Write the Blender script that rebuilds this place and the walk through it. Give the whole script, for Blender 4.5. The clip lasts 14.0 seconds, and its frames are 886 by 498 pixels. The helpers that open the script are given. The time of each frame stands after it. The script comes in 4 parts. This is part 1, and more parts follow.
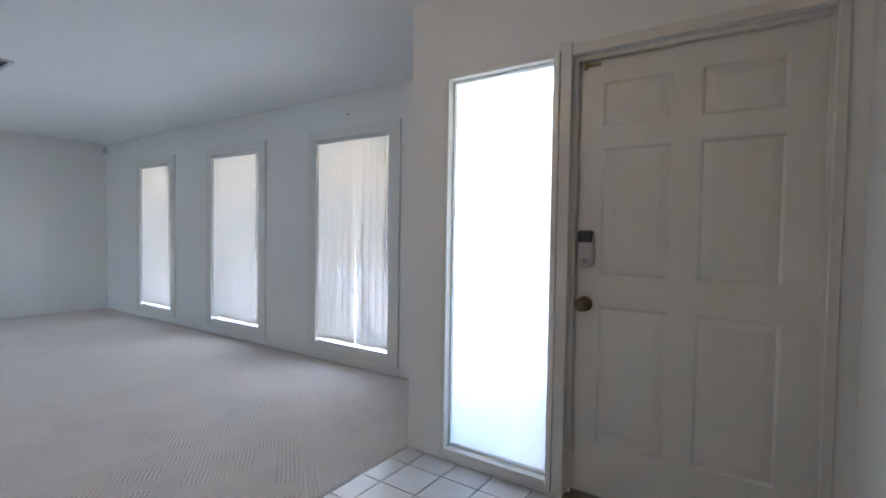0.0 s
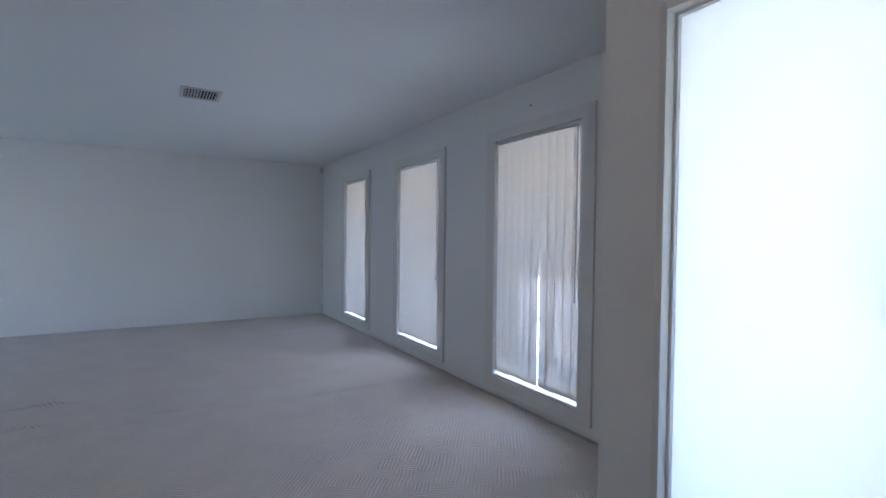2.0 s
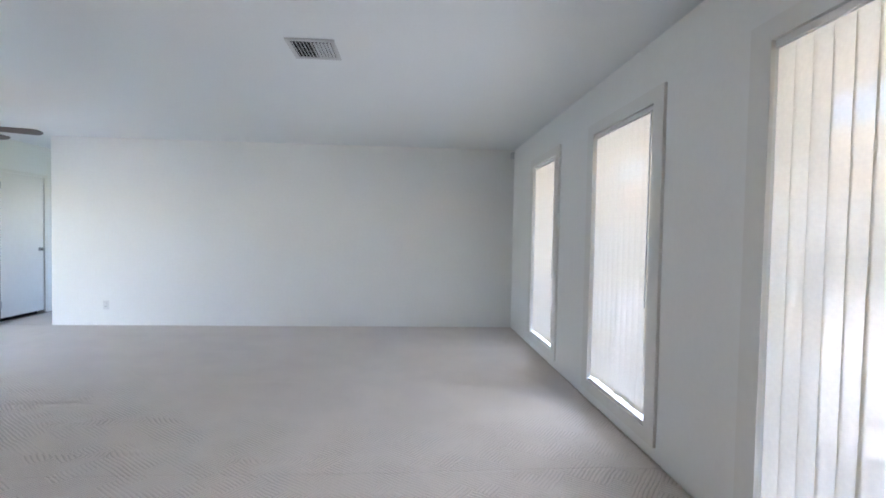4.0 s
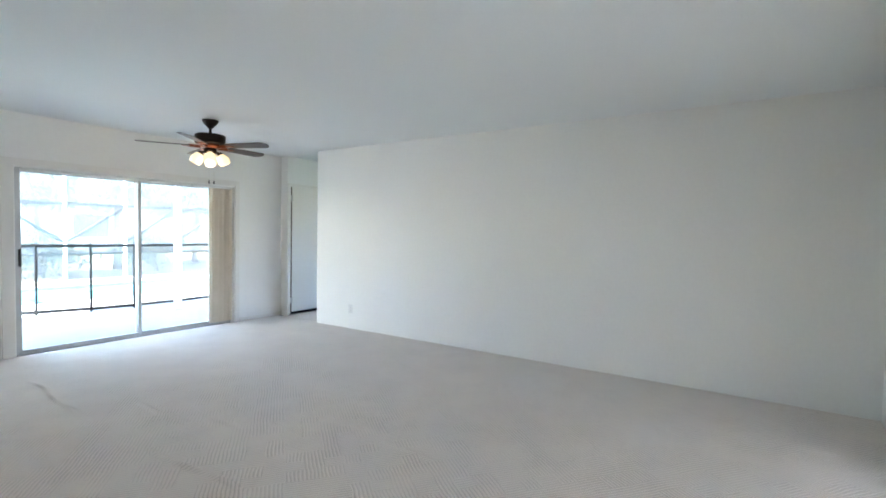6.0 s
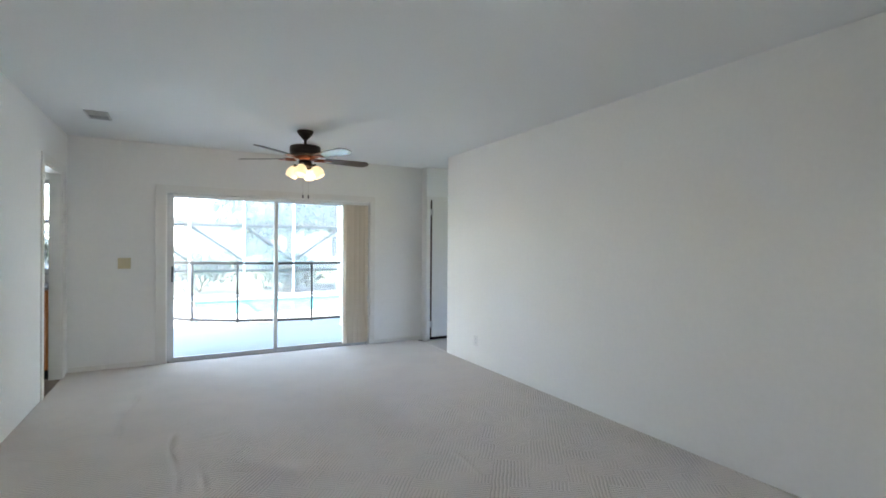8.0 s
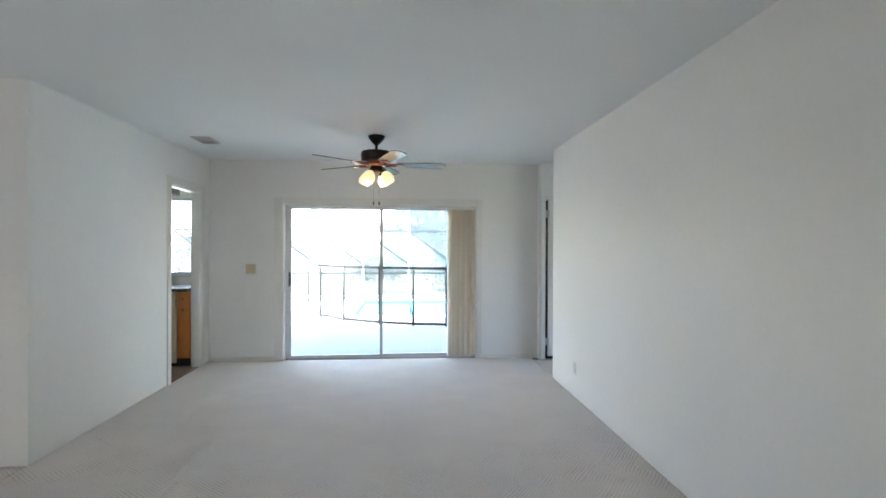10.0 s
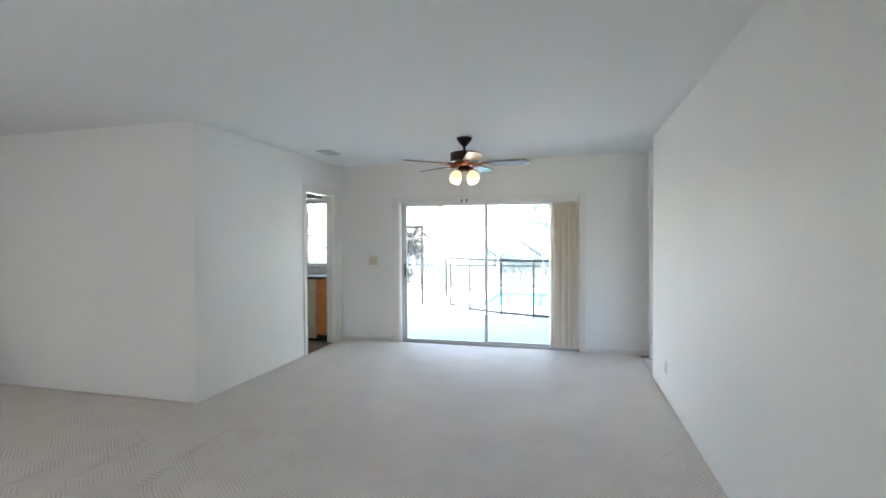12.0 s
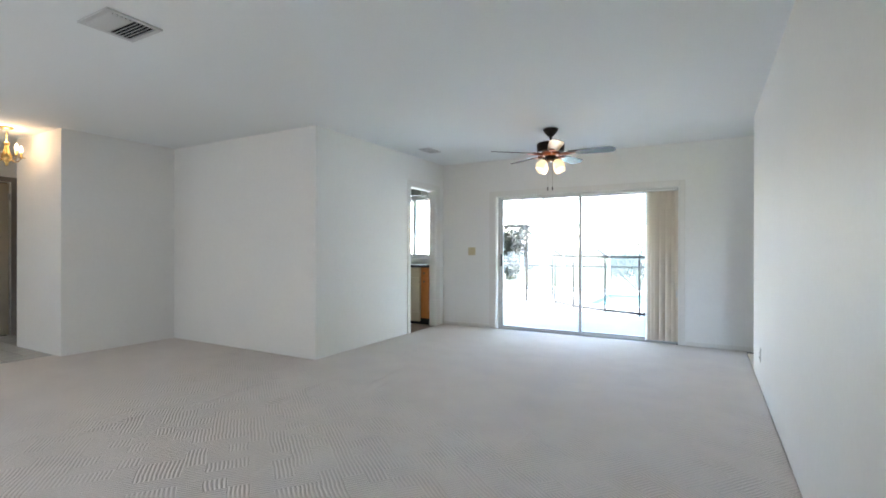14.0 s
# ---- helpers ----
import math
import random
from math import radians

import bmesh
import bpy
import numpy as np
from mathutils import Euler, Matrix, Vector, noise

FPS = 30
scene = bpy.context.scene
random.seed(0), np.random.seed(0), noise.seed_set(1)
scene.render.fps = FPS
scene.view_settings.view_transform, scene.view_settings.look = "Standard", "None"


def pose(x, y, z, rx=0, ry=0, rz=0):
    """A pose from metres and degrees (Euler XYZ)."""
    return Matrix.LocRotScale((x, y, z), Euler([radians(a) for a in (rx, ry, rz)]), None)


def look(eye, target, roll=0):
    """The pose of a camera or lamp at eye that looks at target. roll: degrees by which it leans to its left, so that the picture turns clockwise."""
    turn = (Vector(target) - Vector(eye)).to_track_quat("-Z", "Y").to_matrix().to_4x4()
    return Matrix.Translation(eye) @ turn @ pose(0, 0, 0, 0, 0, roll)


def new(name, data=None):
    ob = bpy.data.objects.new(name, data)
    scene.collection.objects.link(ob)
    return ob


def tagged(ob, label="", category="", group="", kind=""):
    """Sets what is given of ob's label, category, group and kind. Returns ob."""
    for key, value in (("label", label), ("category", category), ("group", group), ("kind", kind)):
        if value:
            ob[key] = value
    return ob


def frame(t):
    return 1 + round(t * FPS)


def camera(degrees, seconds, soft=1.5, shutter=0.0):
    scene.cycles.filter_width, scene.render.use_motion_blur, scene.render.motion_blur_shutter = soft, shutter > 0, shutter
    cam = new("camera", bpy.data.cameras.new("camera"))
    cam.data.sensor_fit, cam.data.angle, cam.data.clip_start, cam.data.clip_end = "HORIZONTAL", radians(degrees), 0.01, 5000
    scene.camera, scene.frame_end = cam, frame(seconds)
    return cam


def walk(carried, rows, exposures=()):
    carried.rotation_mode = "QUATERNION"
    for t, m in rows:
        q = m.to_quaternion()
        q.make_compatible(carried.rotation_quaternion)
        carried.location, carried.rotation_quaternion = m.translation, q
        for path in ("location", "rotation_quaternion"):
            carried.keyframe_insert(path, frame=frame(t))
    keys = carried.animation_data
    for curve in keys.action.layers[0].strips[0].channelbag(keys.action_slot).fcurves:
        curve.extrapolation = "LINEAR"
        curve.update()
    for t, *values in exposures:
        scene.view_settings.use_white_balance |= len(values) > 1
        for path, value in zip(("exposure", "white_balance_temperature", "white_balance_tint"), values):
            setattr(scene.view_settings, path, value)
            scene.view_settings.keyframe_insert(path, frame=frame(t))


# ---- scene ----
cam = camera(86.3, 14.0, soft=1.7)
PATH = [
    (0, (-0.175, 3.043, 1.203), (0.948, 1.389, 1.138), 0.9),
    (0.5, (-0.115, 2.938, 1.213), (1.199, 1.431, 1.18), 1.0),
    (1, (-0.015, 2.785, 1.22), (1.461, 1.437, 1.186), 1.0),
    (1.5, (0.1, 2.597, 1.246), (1.709, 1.411, 1.206), 0.8),
    (2, (0.277, 2.362, 1.277), (1.986, 1.324, 1.229), 0.6),
    (2.2, (0.352, 2.257, 1.264), (2.096, 1.278, 1.221), 0.9),
    (4.3, (1.794, 1.33, 1.276), (3.792, 1.395, 1.207), 0.9),
    (4.6, (2.033, 1.25, 1.284), (4.011, 1.535, 1.211), 0.8),
    (5, (2.379, 1.099, 1.313), (4.3, 1.653, 1.236), 0.8),
    (5.5, (2.816, 0.966, 1.299), (4.628, 1.809, 1.218), 0.6),
    (6, (3.368, 0.812, 1.328), (5.035, 1.915, 1.256), 1.0),
    (6.5, (3.879, 0.789, 1.301), (5.381, 2.107, 1.247), 0.6),
    (7, (4.349, 0.742, 1.301), (5.678, 2.237, 1.267), 0.8),
    (7.5, (4.762, 0.792, 1.281), (5.912, 2.428, 1.264), 0.5),
    (8, (5.12, 0.858, 1.318), (6.076, 2.615, 1.31), 0.4),
    (10.5, (6.609, 1.06, 1.395), (6.606, 3.06, 1.382), 0.1),
    (11, (6.733, 0.991, 1.405), (6.583, 2.986, 1.379), 0.0),
    (11.5, (6.968, 0.883, 1.412), (6.609, 2.851, 1.378), 0.0),
    (12, (7.161, 0.829, 1.399), (6.65, 2.762, 1.362), -0.3),
    (12.5, (7.334, 0.774, 1.363), (6.688, 2.667, 1.327), 0.0),
    (13, (7.487, 0.696, 1.304), (6.721, 2.543, 1.273), -0.0),
    (13.5, (7.565, 0.63, 1.237), (6.693, 2.427, 1.212), -0.0),
    (14, (7.606, 0.578, 1.156), (6.63, 2.324, 1.155), 0.1),
]
EXPOSURES = [(0, 4.66, 5760, 15), (2.2, 4.0, 5430, 18), (4.3, 5.02, 6300, 16), (5.5, 5.05, 6420, 12), (6.5, 4.83, 6550, 12), (7.5, 4.53, 6650, 13), (11, 4.62, 6650, 13), (14, 4.84, 6560, 13)]
walk(cam, [(t, look(eye, aim, lean)) for t, eye, aim, lean in PATH], EXPOSURES)

# ---- world and sun ----
SUN_EL, SUN_AZ = 65.0, 285.0          # the sun stands high, off the end of the house
world = bpy.data.worlds.new("sky")
scene.world = world
world.use_nodes = True
wn = world.node_tree
wn.nodes.clear()
sky = wn.nodes.new("ShaderNodeTexSky")
sky.sky_type, sky.sun_disc = "NISHITA", False
sky.sun_elevation, sky.sun_rotation = radians(SUN_EL), radians(SUN_AZ)
bg = wn.nodes.new("ShaderNodeBackground")
bg.inputs["Strength"].default_value = 0.15
wout = wn.nodes.new("ShaderNodeOutputWorld")
wn.links.new(sky.outputs[0], bg.inputs[0])
wn.links.new(bg.outputs[0], wout.inputs[0])

sun = new("sun", bpy.data.lights.new("sun", "SUN"))
sun.data.energy, sun.data.angle, sun.data.color = 3.1, radians(0.6), (1.0, 0.96, 0.9)
sun.matrix_world = look((4 - 4.5, 1.2, 10), (4, 0, 0))

DAYLIGHT = (0.36, 0.37, 0.14)       # watts of the lamps added in the three front windows, the last set weaker to keep the blank wall down

# ---- sizes of the place ----
H = 2.44
X_END = 8.0            # blank wall
Y_BACK = 6.95          # wall with the sliding door
Y_DOOR = 0.97          # front door wall
X_JOG = 1.45           # end of the front door wall
X_FOYER = -0.45        # foyer side wall
X_NICHE, Y_NICHE = 1.59, 2.99
X_DIN, Y_DIN = 4.05, 4.22
Y_KIT = 7.28            # kitchen back wall
Y_HALL = 6.03          # end of the blank wall


# ---- materials ----
def material(name, colour, rough=0.6, metal=0.0, spec=0.5, grain=0.0, grain_size=40.0, stain=0.0, stain_size=1.5, bump=0.0, bump_size=200.0, stretch=(1, 1, 1), second=None):
    m = bpy.data.materials.new(name)
    m.use_nodes = True
    nt = m.node_tree
    n, l = nt.nodes, nt.links
    b = n["Principled BSDF"]
    b.inputs["Roughness"].default_value = rough
    b.inputs["Metallic"].default_value = metal
    b.inputs["Specular IOR Level"].default_value = spec
    tc = n.new("ShaderNodeTexCoord")
    mp = n.new("ShaderNodeMapping")
    mp.inputs["Scale"].default_value = stretch
    l.new(tc.outputs["Object"], mp.inputs[0])
    col = n.new("ShaderNodeRGB")
    col.outputs[0].default_value = (*colour, 1)
    last = col.outputs[0]

    def vary(last, size, amount, detail, tint):
        nz = n.new("ShaderNodeTexNoise")
        nz.inputs["Scale"].default_value, nz.inputs["Detail"].default_value = size, detail
        l.new(mp.outputs[0], nz.inputs["Vector"])
        r = n.new("ShaderNodeMapRange")
        r.inputs[1].default_value, r.inputs[2].default_value = 0.3, 0.7
        r.inputs[3].default_value, r.inputs[4].default_value = 0.0, amount
        l.new(nz.outputs[0], r.inputs[0])
        mx = n.new("ShaderNodeMix")
        mx.data_type = "RGBA"
        l.new(r.outputs[0], mx.inputs[0])
        l.new(last, mx.inputs[6])
        mx.inputs[7].default_value = (*tint, 1)
        return mx.outputs[2]

    dark = second or tuple(c * 0.55 for c in colour)
    if grain:
        last = vary(last, grain_size, grain, 6, dark)
    if stain:
        last = vary(last, stain_size, stain, 3, dark)
    l.new(last, b.inputs["Base Color"])
    if bump:
        nz = n.new("ShaderNodeTexNoise")
        nz.inputs["Scale"].default_value, nz.inputs["Detail"].default_value = bump_size, 4
        l.new(mp.outputs[0], nz.inputs["Vector"])
        bp = n.new("ShaderNodeBump")
        bp.inputs["Strength"].default_value, bp.inputs["Distance"].default_value = bump, 0.004
        l.new(nz.outputs[0], bp.inputs["Height"])
        l.new(bp.outputs[0], b.inputs["Normal"])
    return m


def glowing(name, colour, strength, base=(0.9, 0.85, 0.75)):
    m = material(name, base, 0.3)
    b = m.node_tree.nodes["Principled BSDF"]
    b.inputs["Emission Color"].default_value = (*colour, 1)
    b.inputs["Emission Strength"].default_value = strength
    return m


def clear_glass(name, tint=(0.97, 0.97, 0.97)):
    """Thin window glass: mostly clear, with a reflection that grows at a glance."""
    m = bpy.data.materials.new(name)
    m.use_nodes = True
    n, l = m.node_tree.nodes, m.node_tree.links
    n.clear()
    tr, gl, lw, pw, fr, mx, out = (n.new("ShaderNode" + k) for k in ("BsdfTransparent", "BsdfGlossy", "LayerWeight", "Math", "Math", "MixShader", "OutputMaterial"))
    tr.inputs[0].default_value = (*tint, 1)
    gl.inputs["Roughness"].default_value = 0.02
    pw.operation, fr.operation = "POWER", "MULTIPLY_ADD"
    pw.inputs[1].default_value, fr.inputs[1].default_value, fr.inputs[2].default_value = 5.0, 0.9, 0.035
    lw.inputs["Blend"].default_value = 0.5
    l.new(lw.outputs["Facing"], pw.inputs[0])
    l.new(pw.outputs[0], fr.inputs[0])
    l.new(fr.outputs[0], mx.inputs[0])
    l.new(tr.outputs[0], mx.inputs[1])
    l.new(gl.outputs[0], mx.inputs[2])
    l.new(mx.outputs[0], out.inputs[0])
    return m


def sheer(name, colour, through_light, clear, size=60.0):
    """Fabric that lets light through: diffuse, translucent and a little open weave."""
    m = bpy.data.materials.new(name)
    m.use_nodes = True
    n, l = m.node_tree.nodes, m.node_tree.links
    n.clear()
    tc, nz, mc, di, tl, tr, a, b, out = (n.new("ShaderNode" + k) for k in ("TexCoord", "TexNoise", "Mix", "BsdfDiffuse", "BsdfTranslucent", "BsdfTransparent", "MixShader", "MixShader", "OutputMaterial"))
    nz.inputs["Scale"].default_value, nz.inputs["Detail"].default_value = size, 5
    l.new(tc.outputs["Object"], nz.inputs["Vector"])
    mc.data_type = "RGBA"
    mc.inputs[6].default_value = (*colour, 1)
    mc.inputs[7].default_value = (*(c * 0.86 for c in colour), 1)
    l.new(nz.outputs[0], mc.inputs[0])
    l.new(mc.outputs[2], di.inputs[0])
    l.new(mc.outputs[2], tl.inputs[0])
    a.inputs[0].default_value, b.inputs[0].default_value = through_light, clear
    l.new(di.outputs[0], a.inputs[1])
    l.new(tl.outputs[0], a.inputs[2])
    l.new(a.outputs[0], b.inputs[1])
    l.new(tr.outputs[0], b.inputs[2])
    l.new(b.outputs[0], out.inputs[0])
    return m


def frosted(name):
    """Obscure glass of the sidelight: scatters the daylight, with a pebbled face."""
    m = bpy.data.materials.new(name)
    m.use_nodes = True
    n, l = m.node_tree.nodes, m.node_tree.links
    n.clear()
    tl, gl, tr, a, b, bp, nz, tc, out = (n.new("ShaderNode" + k) for k in ("BsdfTranslucent", "BsdfGlossy", "BsdfTransparent", "MixShader", "MixShader", "Bump", "TexNoise", "TexCoord", "OutputMaterial"))
    tl.inputs[0].default_value = (0.58, 0.59, 0.58, 1)
    gl.inputs["Roughness"].default_value = 0.25
    nz.inputs["Scale"].default_value, nz.inputs["Detail"].default_value = 90, 3
    bp.inputs["Strength"].default_value = 0.4
    l.new(tc.outputs["Object"], nz.inputs["Vector"])
    l.new(nz.outputs[0], bp.inputs["Height"])
    l.new(bp.outputs[0], tl.inputs["Normal"])
    l.new(bp.outputs[0], gl.inputs["Normal"])
    a.inputs[0].default_value, b.inputs[0].default_value = 0.04, 0.09
    l.new(tl.outputs[0], a.inputs[1])
    l.new(gl.outputs[0], a.inputs[2])
    l.new(a.outputs[0], b.inputs[1])
    l.new(tr.outputs[0], b.inputs[2])
    l.new(b.outputs[0], out.inputs[0])
    return m


def carpet_material():
    """Cut-and-loop carpet: square blocks of ridges set on the diagonal, block by block turned."""
    m = material("beige_sculpted_carpet", (0.81, 0.745, 0.695), 0.95, spec=0.1, grain=0.4, grain_size=150, stain=0.16, stain_size=1.1, second=(0.62, 0.555, 0.50))
    nt = m.node_tree
    n, l = nt.nodes, nt.links
    b = n["Principled BSDF"]
    b.inputs["Sheen Weight"].default_value = 0.06
    tc = n.new("ShaderNodeTexCoord")

    def math_node(op, a, c=None):
        q = n.new("ShaderNodeMath")
        q.operation = op
        for i, v in enumerate((a, c)):
            if v is None:
                continue
            if isinstance(v, (int, float)):
                q.inputs[i].default_value = v
            else:
                l.new(v, q.inputs[i])
        return q.outputs[0]

    wob = n.new("ShaderNodeTexNoise")
    wob.inputs["Scale"].default_value = 6
    l.new(tc.outputs["Object"], wob.inputs["Vector"])
    sc = n.new("ShaderNodeVectorMath")
    sc.operation = "MULTIPLY_ADD"
    sc.inputs[1].default_value = (0.025, 0.025, 0.0)
    l.new(wob.outputs["Color"], sc.inputs[0])
    l.new(tc.outputs["Object"], sc.inputs[2])
    mp = n.new("ShaderNodeMapping")
    mp.inputs["Rotation"].default_value = (0, 0, radians(38))
    l.new(sc.outputs[0], mp.inputs[0])
    sep = n.new("ShaderNodeSeparateXYZ")
    l.new(mp.outputs[0], sep.inputs[0])
    cell = 0.108
    cu = math_node("FLOOR", math_node("DIVIDE", sep.outputs[0], cell))
    cv = math_node("FLOOR", math_node("DIVIDE", sep.outputs[1], cell))
    comb = n.new("ShaderNodeCombineXYZ")
    l.new(cu, comb.inputs[0])
    l.new(cv, comb.inputs[1])
    wh = n.new("ShaderNodeTexWhiteNoise")
    wh.noise_dimensions = "2D"
    l.new(comb.outputs[0], wh.inputs["Vector"])
    pick = math_node("GREATER_THAN", wh.outputs["Value"], 0.5)
    k = 2 * math.pi / 0.0205
    su = math_node("SINE", math_node("MULTIPLY", sep.outputs[0], k))
    sv = math_node("SINE", math_node("MULTIPLY", sep.outputs[1], k))
    mix = n.new("ShaderNodeMix")
    l.new(pick, mix.inputs[0])
    l.new(su, mix.inputs[2])
    l.new(sv, mix.inputs[3])
    # the pile is trodden flat in patches, so that the ridges come and go
    wear = n.new("ShaderNodeTexNoise")
    wear.inputs["Scale"].default_value, wear.inputs["Detail"].default_value = 3.2, 3
    l.new(tc.outputs["Object"], wear.inputs["Vector"])
    wr = n.new("ShaderNodeMapRange")
    wr.inputs[1].default_value, wr.inputs[2].default_value = 0.36, 0.60
    wr.inputs[3].default_value = 0.5
    l.new(wear.outputs[0], wr.inputs[0])
    fine = n.new("ShaderNodeTexNoise")
    fine.inputs["Scale"].default_value, fine.inputs["Detail"].default_value = 240, 3
    l.new(tc.outputs["Object"], fine.inputs["Vector"])
    ridge = math_node("MULTIPLY", mix.outputs[0], wr.outputs[0])
    height = math_node("ADD", math_node("MULTIPLY", ridge, 0.5), math_node("MULTIPLY", fine.outputs[0], 0.45))
    bp = n.new("ShaderNodeBump")
    bp.inputs["Strength"].default_value, bp.inputs["Distance"].default_value = 1.0, 0.0034
    l.new(height, bp.inputs["Height"])
    l.new(bp.outputs[0], b.inputs["Normal"])
    # the cut grooves are coloured darker, for yarn tone, dirt and their shade
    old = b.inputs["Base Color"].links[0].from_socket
    groove_dark = n.new("ShaderNodeMapRange")
    groove_dark.inputs[1].default_value, groove_dark.inputs[2].default_value = -0.2, -0.95
    groove_dark.inputs[3].default_value, groove_dark.inputs[4].default_value = 0.0, 0.55
    l.new(ridge, groove_dark.inputs[0])
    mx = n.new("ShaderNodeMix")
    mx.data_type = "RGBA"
    l.new(groove_dark.outputs[0], mx.inputs[0])
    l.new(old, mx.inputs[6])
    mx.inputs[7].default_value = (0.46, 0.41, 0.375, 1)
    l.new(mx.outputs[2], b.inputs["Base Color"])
    return m


WALL = material("off_white_wall_paint", (0.86, 0.85, 0.815), 0.55, spec=0.3, grain=0.05, grain_size=30, stain=0.06, stain_size=0.9, bump=0.12, bump_size=140)
CEIL = material("white_textured_ceiling_paint", (0.85, 0.865, 0.855), 0.8, spec=0.2, grain=0.05, grain_size=50, stain=0.04, stain_size=0.7, bump=0.3, bump_size=110)
TRIM = material("white_gloss_trim_paint", (0.80, 0.78, 0.73), 0.35, spec=0.4, grain=0.06, grain_size=18, stain=0.05, stain_size=2, bump=0.05, bump_size=60)
DOORP = material("aged_cream_door_paint", (0.78, 0.74, 0.67), 0.4, spec=0.4, grain=0.07, grain_size=12, stain=0.12, stain_size=2.2, bump=0.08, bump_size=70)
# door paint with the dimness of the passage put into its colour
DIMDOOR = material("tan_door_paint_dimmed", (0.42, 0.36, 0.28), 0.5, grain=0.1, grain_size=14, stain=0.1)
# trim colour darkened to carry the dimness of the back rooms
DIMTRIM = material("grey_brown_dimmed_trim", (0.22, 0.2, 0.18), 0.5, grain=0.1, grain_size=20)
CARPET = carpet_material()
TILE = material("pale_ceramic_floor_tile", (0.66, 0.65, 0.63), 0.22, grain=0.2, grain_size=9, stain=0.2, stain_size=3, second=(0.5, 0.48, 0.46), bump=0.05, bump_size=40)
GROUT = material("grey_brown_grout", (0.27, 0.24, 0.21), 0.9, grain=0.4, grain_size=80)
VINYL = material("brown_vinyl_floor", (0.27, 0.19, 0.14), 0.4, grain=0.3, grain_size=10)
CONCRETE = material("pale_concrete", (0.54, 0.53, 0.52), 0.85, grain=0.25, grain_size=60, stain=0.25, stain_size=0.6, bump=0.3, bump_size=120)
DECK = material("pale_grey_green_deck_paint", (0.33, 0.37, 0.365), 0.8, grain=0.2, grain_size=60, stain=0.2, stain_size=0.6, bump=0.25, bump_size=120)
GRASS = material("lawn_grass", (0.11, 0.12, 0.07), 0.9, grain=0.6, grain_size=25, stain=0.5, stain_size=0.4, second=(0.05, 0.08, 0.02), bump=0.8, bump_size=60)
STUCCO = material("cream_stucco", (0.62, 0.58, 0.5), 0.9, grain=0.2, grain_size=40, stain=0.15, bump=0.5, bump_size=90)
TANSTUCCO = material("tan_stucco", (0.52, 0.41, 0.25), 0.9, grain=0.2, grain_size=40, stain=0.15, bump=0.5, bump_size=90)
TANROOF = material("brown_tan_roof_shingle", (0.30, 0.22, 0.13), 0.9, grain=0.4, grain_size=12, stain=0.3, bump=0.5, bump_size=30)
SHINGLE = material("grey_roof_shingle", (0.16, 0.15, 0.14), 0.9, grain=0.5, grain_size=12, stain=0.3, bump=0.5, bump_size=30)
ALU = material("grey_aluminium", (0.6, 0.6, 0.6), 0.4, metal=0.2, grain=0.2, grain_size=50, stain=0.2, stain_size=3)
DARKALU = material("bronze_aluminium", (0.05, 0.045, 0.04), 0.45, metal=0.3, grain=0.2, grain_size=40)
WHITEALU = material("white_coated_aluminium", (0.78, 0.78, 0.77), 0.4, grain=0.08, grain_size=30)
TANSOFFIT = material("tan_soffit_to_warm_blinds", (0.66, 0.50, 0.32), 0.7, grain=0.15, grain_size=20, stain=0.15)
CAGEBAR = material("weathered_bronze_aluminium", (0.09, 0.087, 0.085), 0.5, metal=0.2, grain=0.25, grain_size=40)
BLACK = material("black_plastic", (0.012, 0.012, 0.014), 0.35, grain=0.2, grain_size=60)
NETMESH = sheer("black_safety_mesh", (0.02, 0.02, 0.02), 0.1, 0.84)
SCREEN = sheer("grey_insect_screen", (0.34, 0.35, 0.36), 0.3, 0.7)
GLASS = clear_glass("clear_window_glass")
FROST = frosted("pebbled_frosted_glass")
GAPSHADE = material("dark_brown_hinge_gap_shade", (0.12, 0.085, 0.06), 0.7, grain=0.3, grain_size=30)
BLIND = sheer("ivory_translucent_blind_fabric", (0.90, 0.855, 0.74), 0.085, 0.022)
STACK = sheer("beige_blind_fabric", (0.88, 0.79, 0.67), 0.12, 0.0)
STACKW = sheer("white_blind_fabric", (0.88, 0.87, 0.85), 0.5, 0.0)
BRONZE = material("dark_bronze_metal", (0.035, 0.025, 0.02), 0.35, metal=0.7, grain=0.3, grain_size=40)
COPPER = material("antique_copper_metal", (0.35, 0.12, 0.06), 0.3, metal=0.9, grain=0.3, grain_size=30)
BLADE = material("dark_walnut_blade", (0.055, 0.03, 0.022), 0.28, grain=0.5, grain_size=12, stretch=(1, 12, 1))
SHADE = glowing("lit_frosted_lamp_glass", (1.0, 0.72, 0.36), 0.045)
BULB = glowing("lit_candle_bulb", (1.0, 0.72, 0.38), 0.25)
BRASS = material("polished_brass", (0.66, 0.46, 0.18), 0.2, metal=1.0, grain=0.2, grain_size=30)
OLDBRASS = material("tarnished_brass", (0.22, 0.17, 0.10), 0.35, metal=0.8, grain=0.4, grain_size=40)
CHROME = material("satin_nickel", (0.5, 0.49, 0.47), 0.3, metal=0.9, grain=0.2, grain_size=40)
SILVER = material("silver_plastic", (0.48, 0.46, 0.45), 0.35, metal=0.3, grain=0.2, grain_size=50)
ALMOND = material("almond_plastic", (0.62, 0.53, 0.33), 0.4, grain=0.1, grain_size=50)
WHITEPL = material("white_plastic", (0.75, 0.74, 0.71), 0.4, grain=0.08, grain_size=50)
VENTW = material("white_enamelled_steel", (0.62, 0.62, 0.61), 0.4, grain=0.12, grain_size=40)
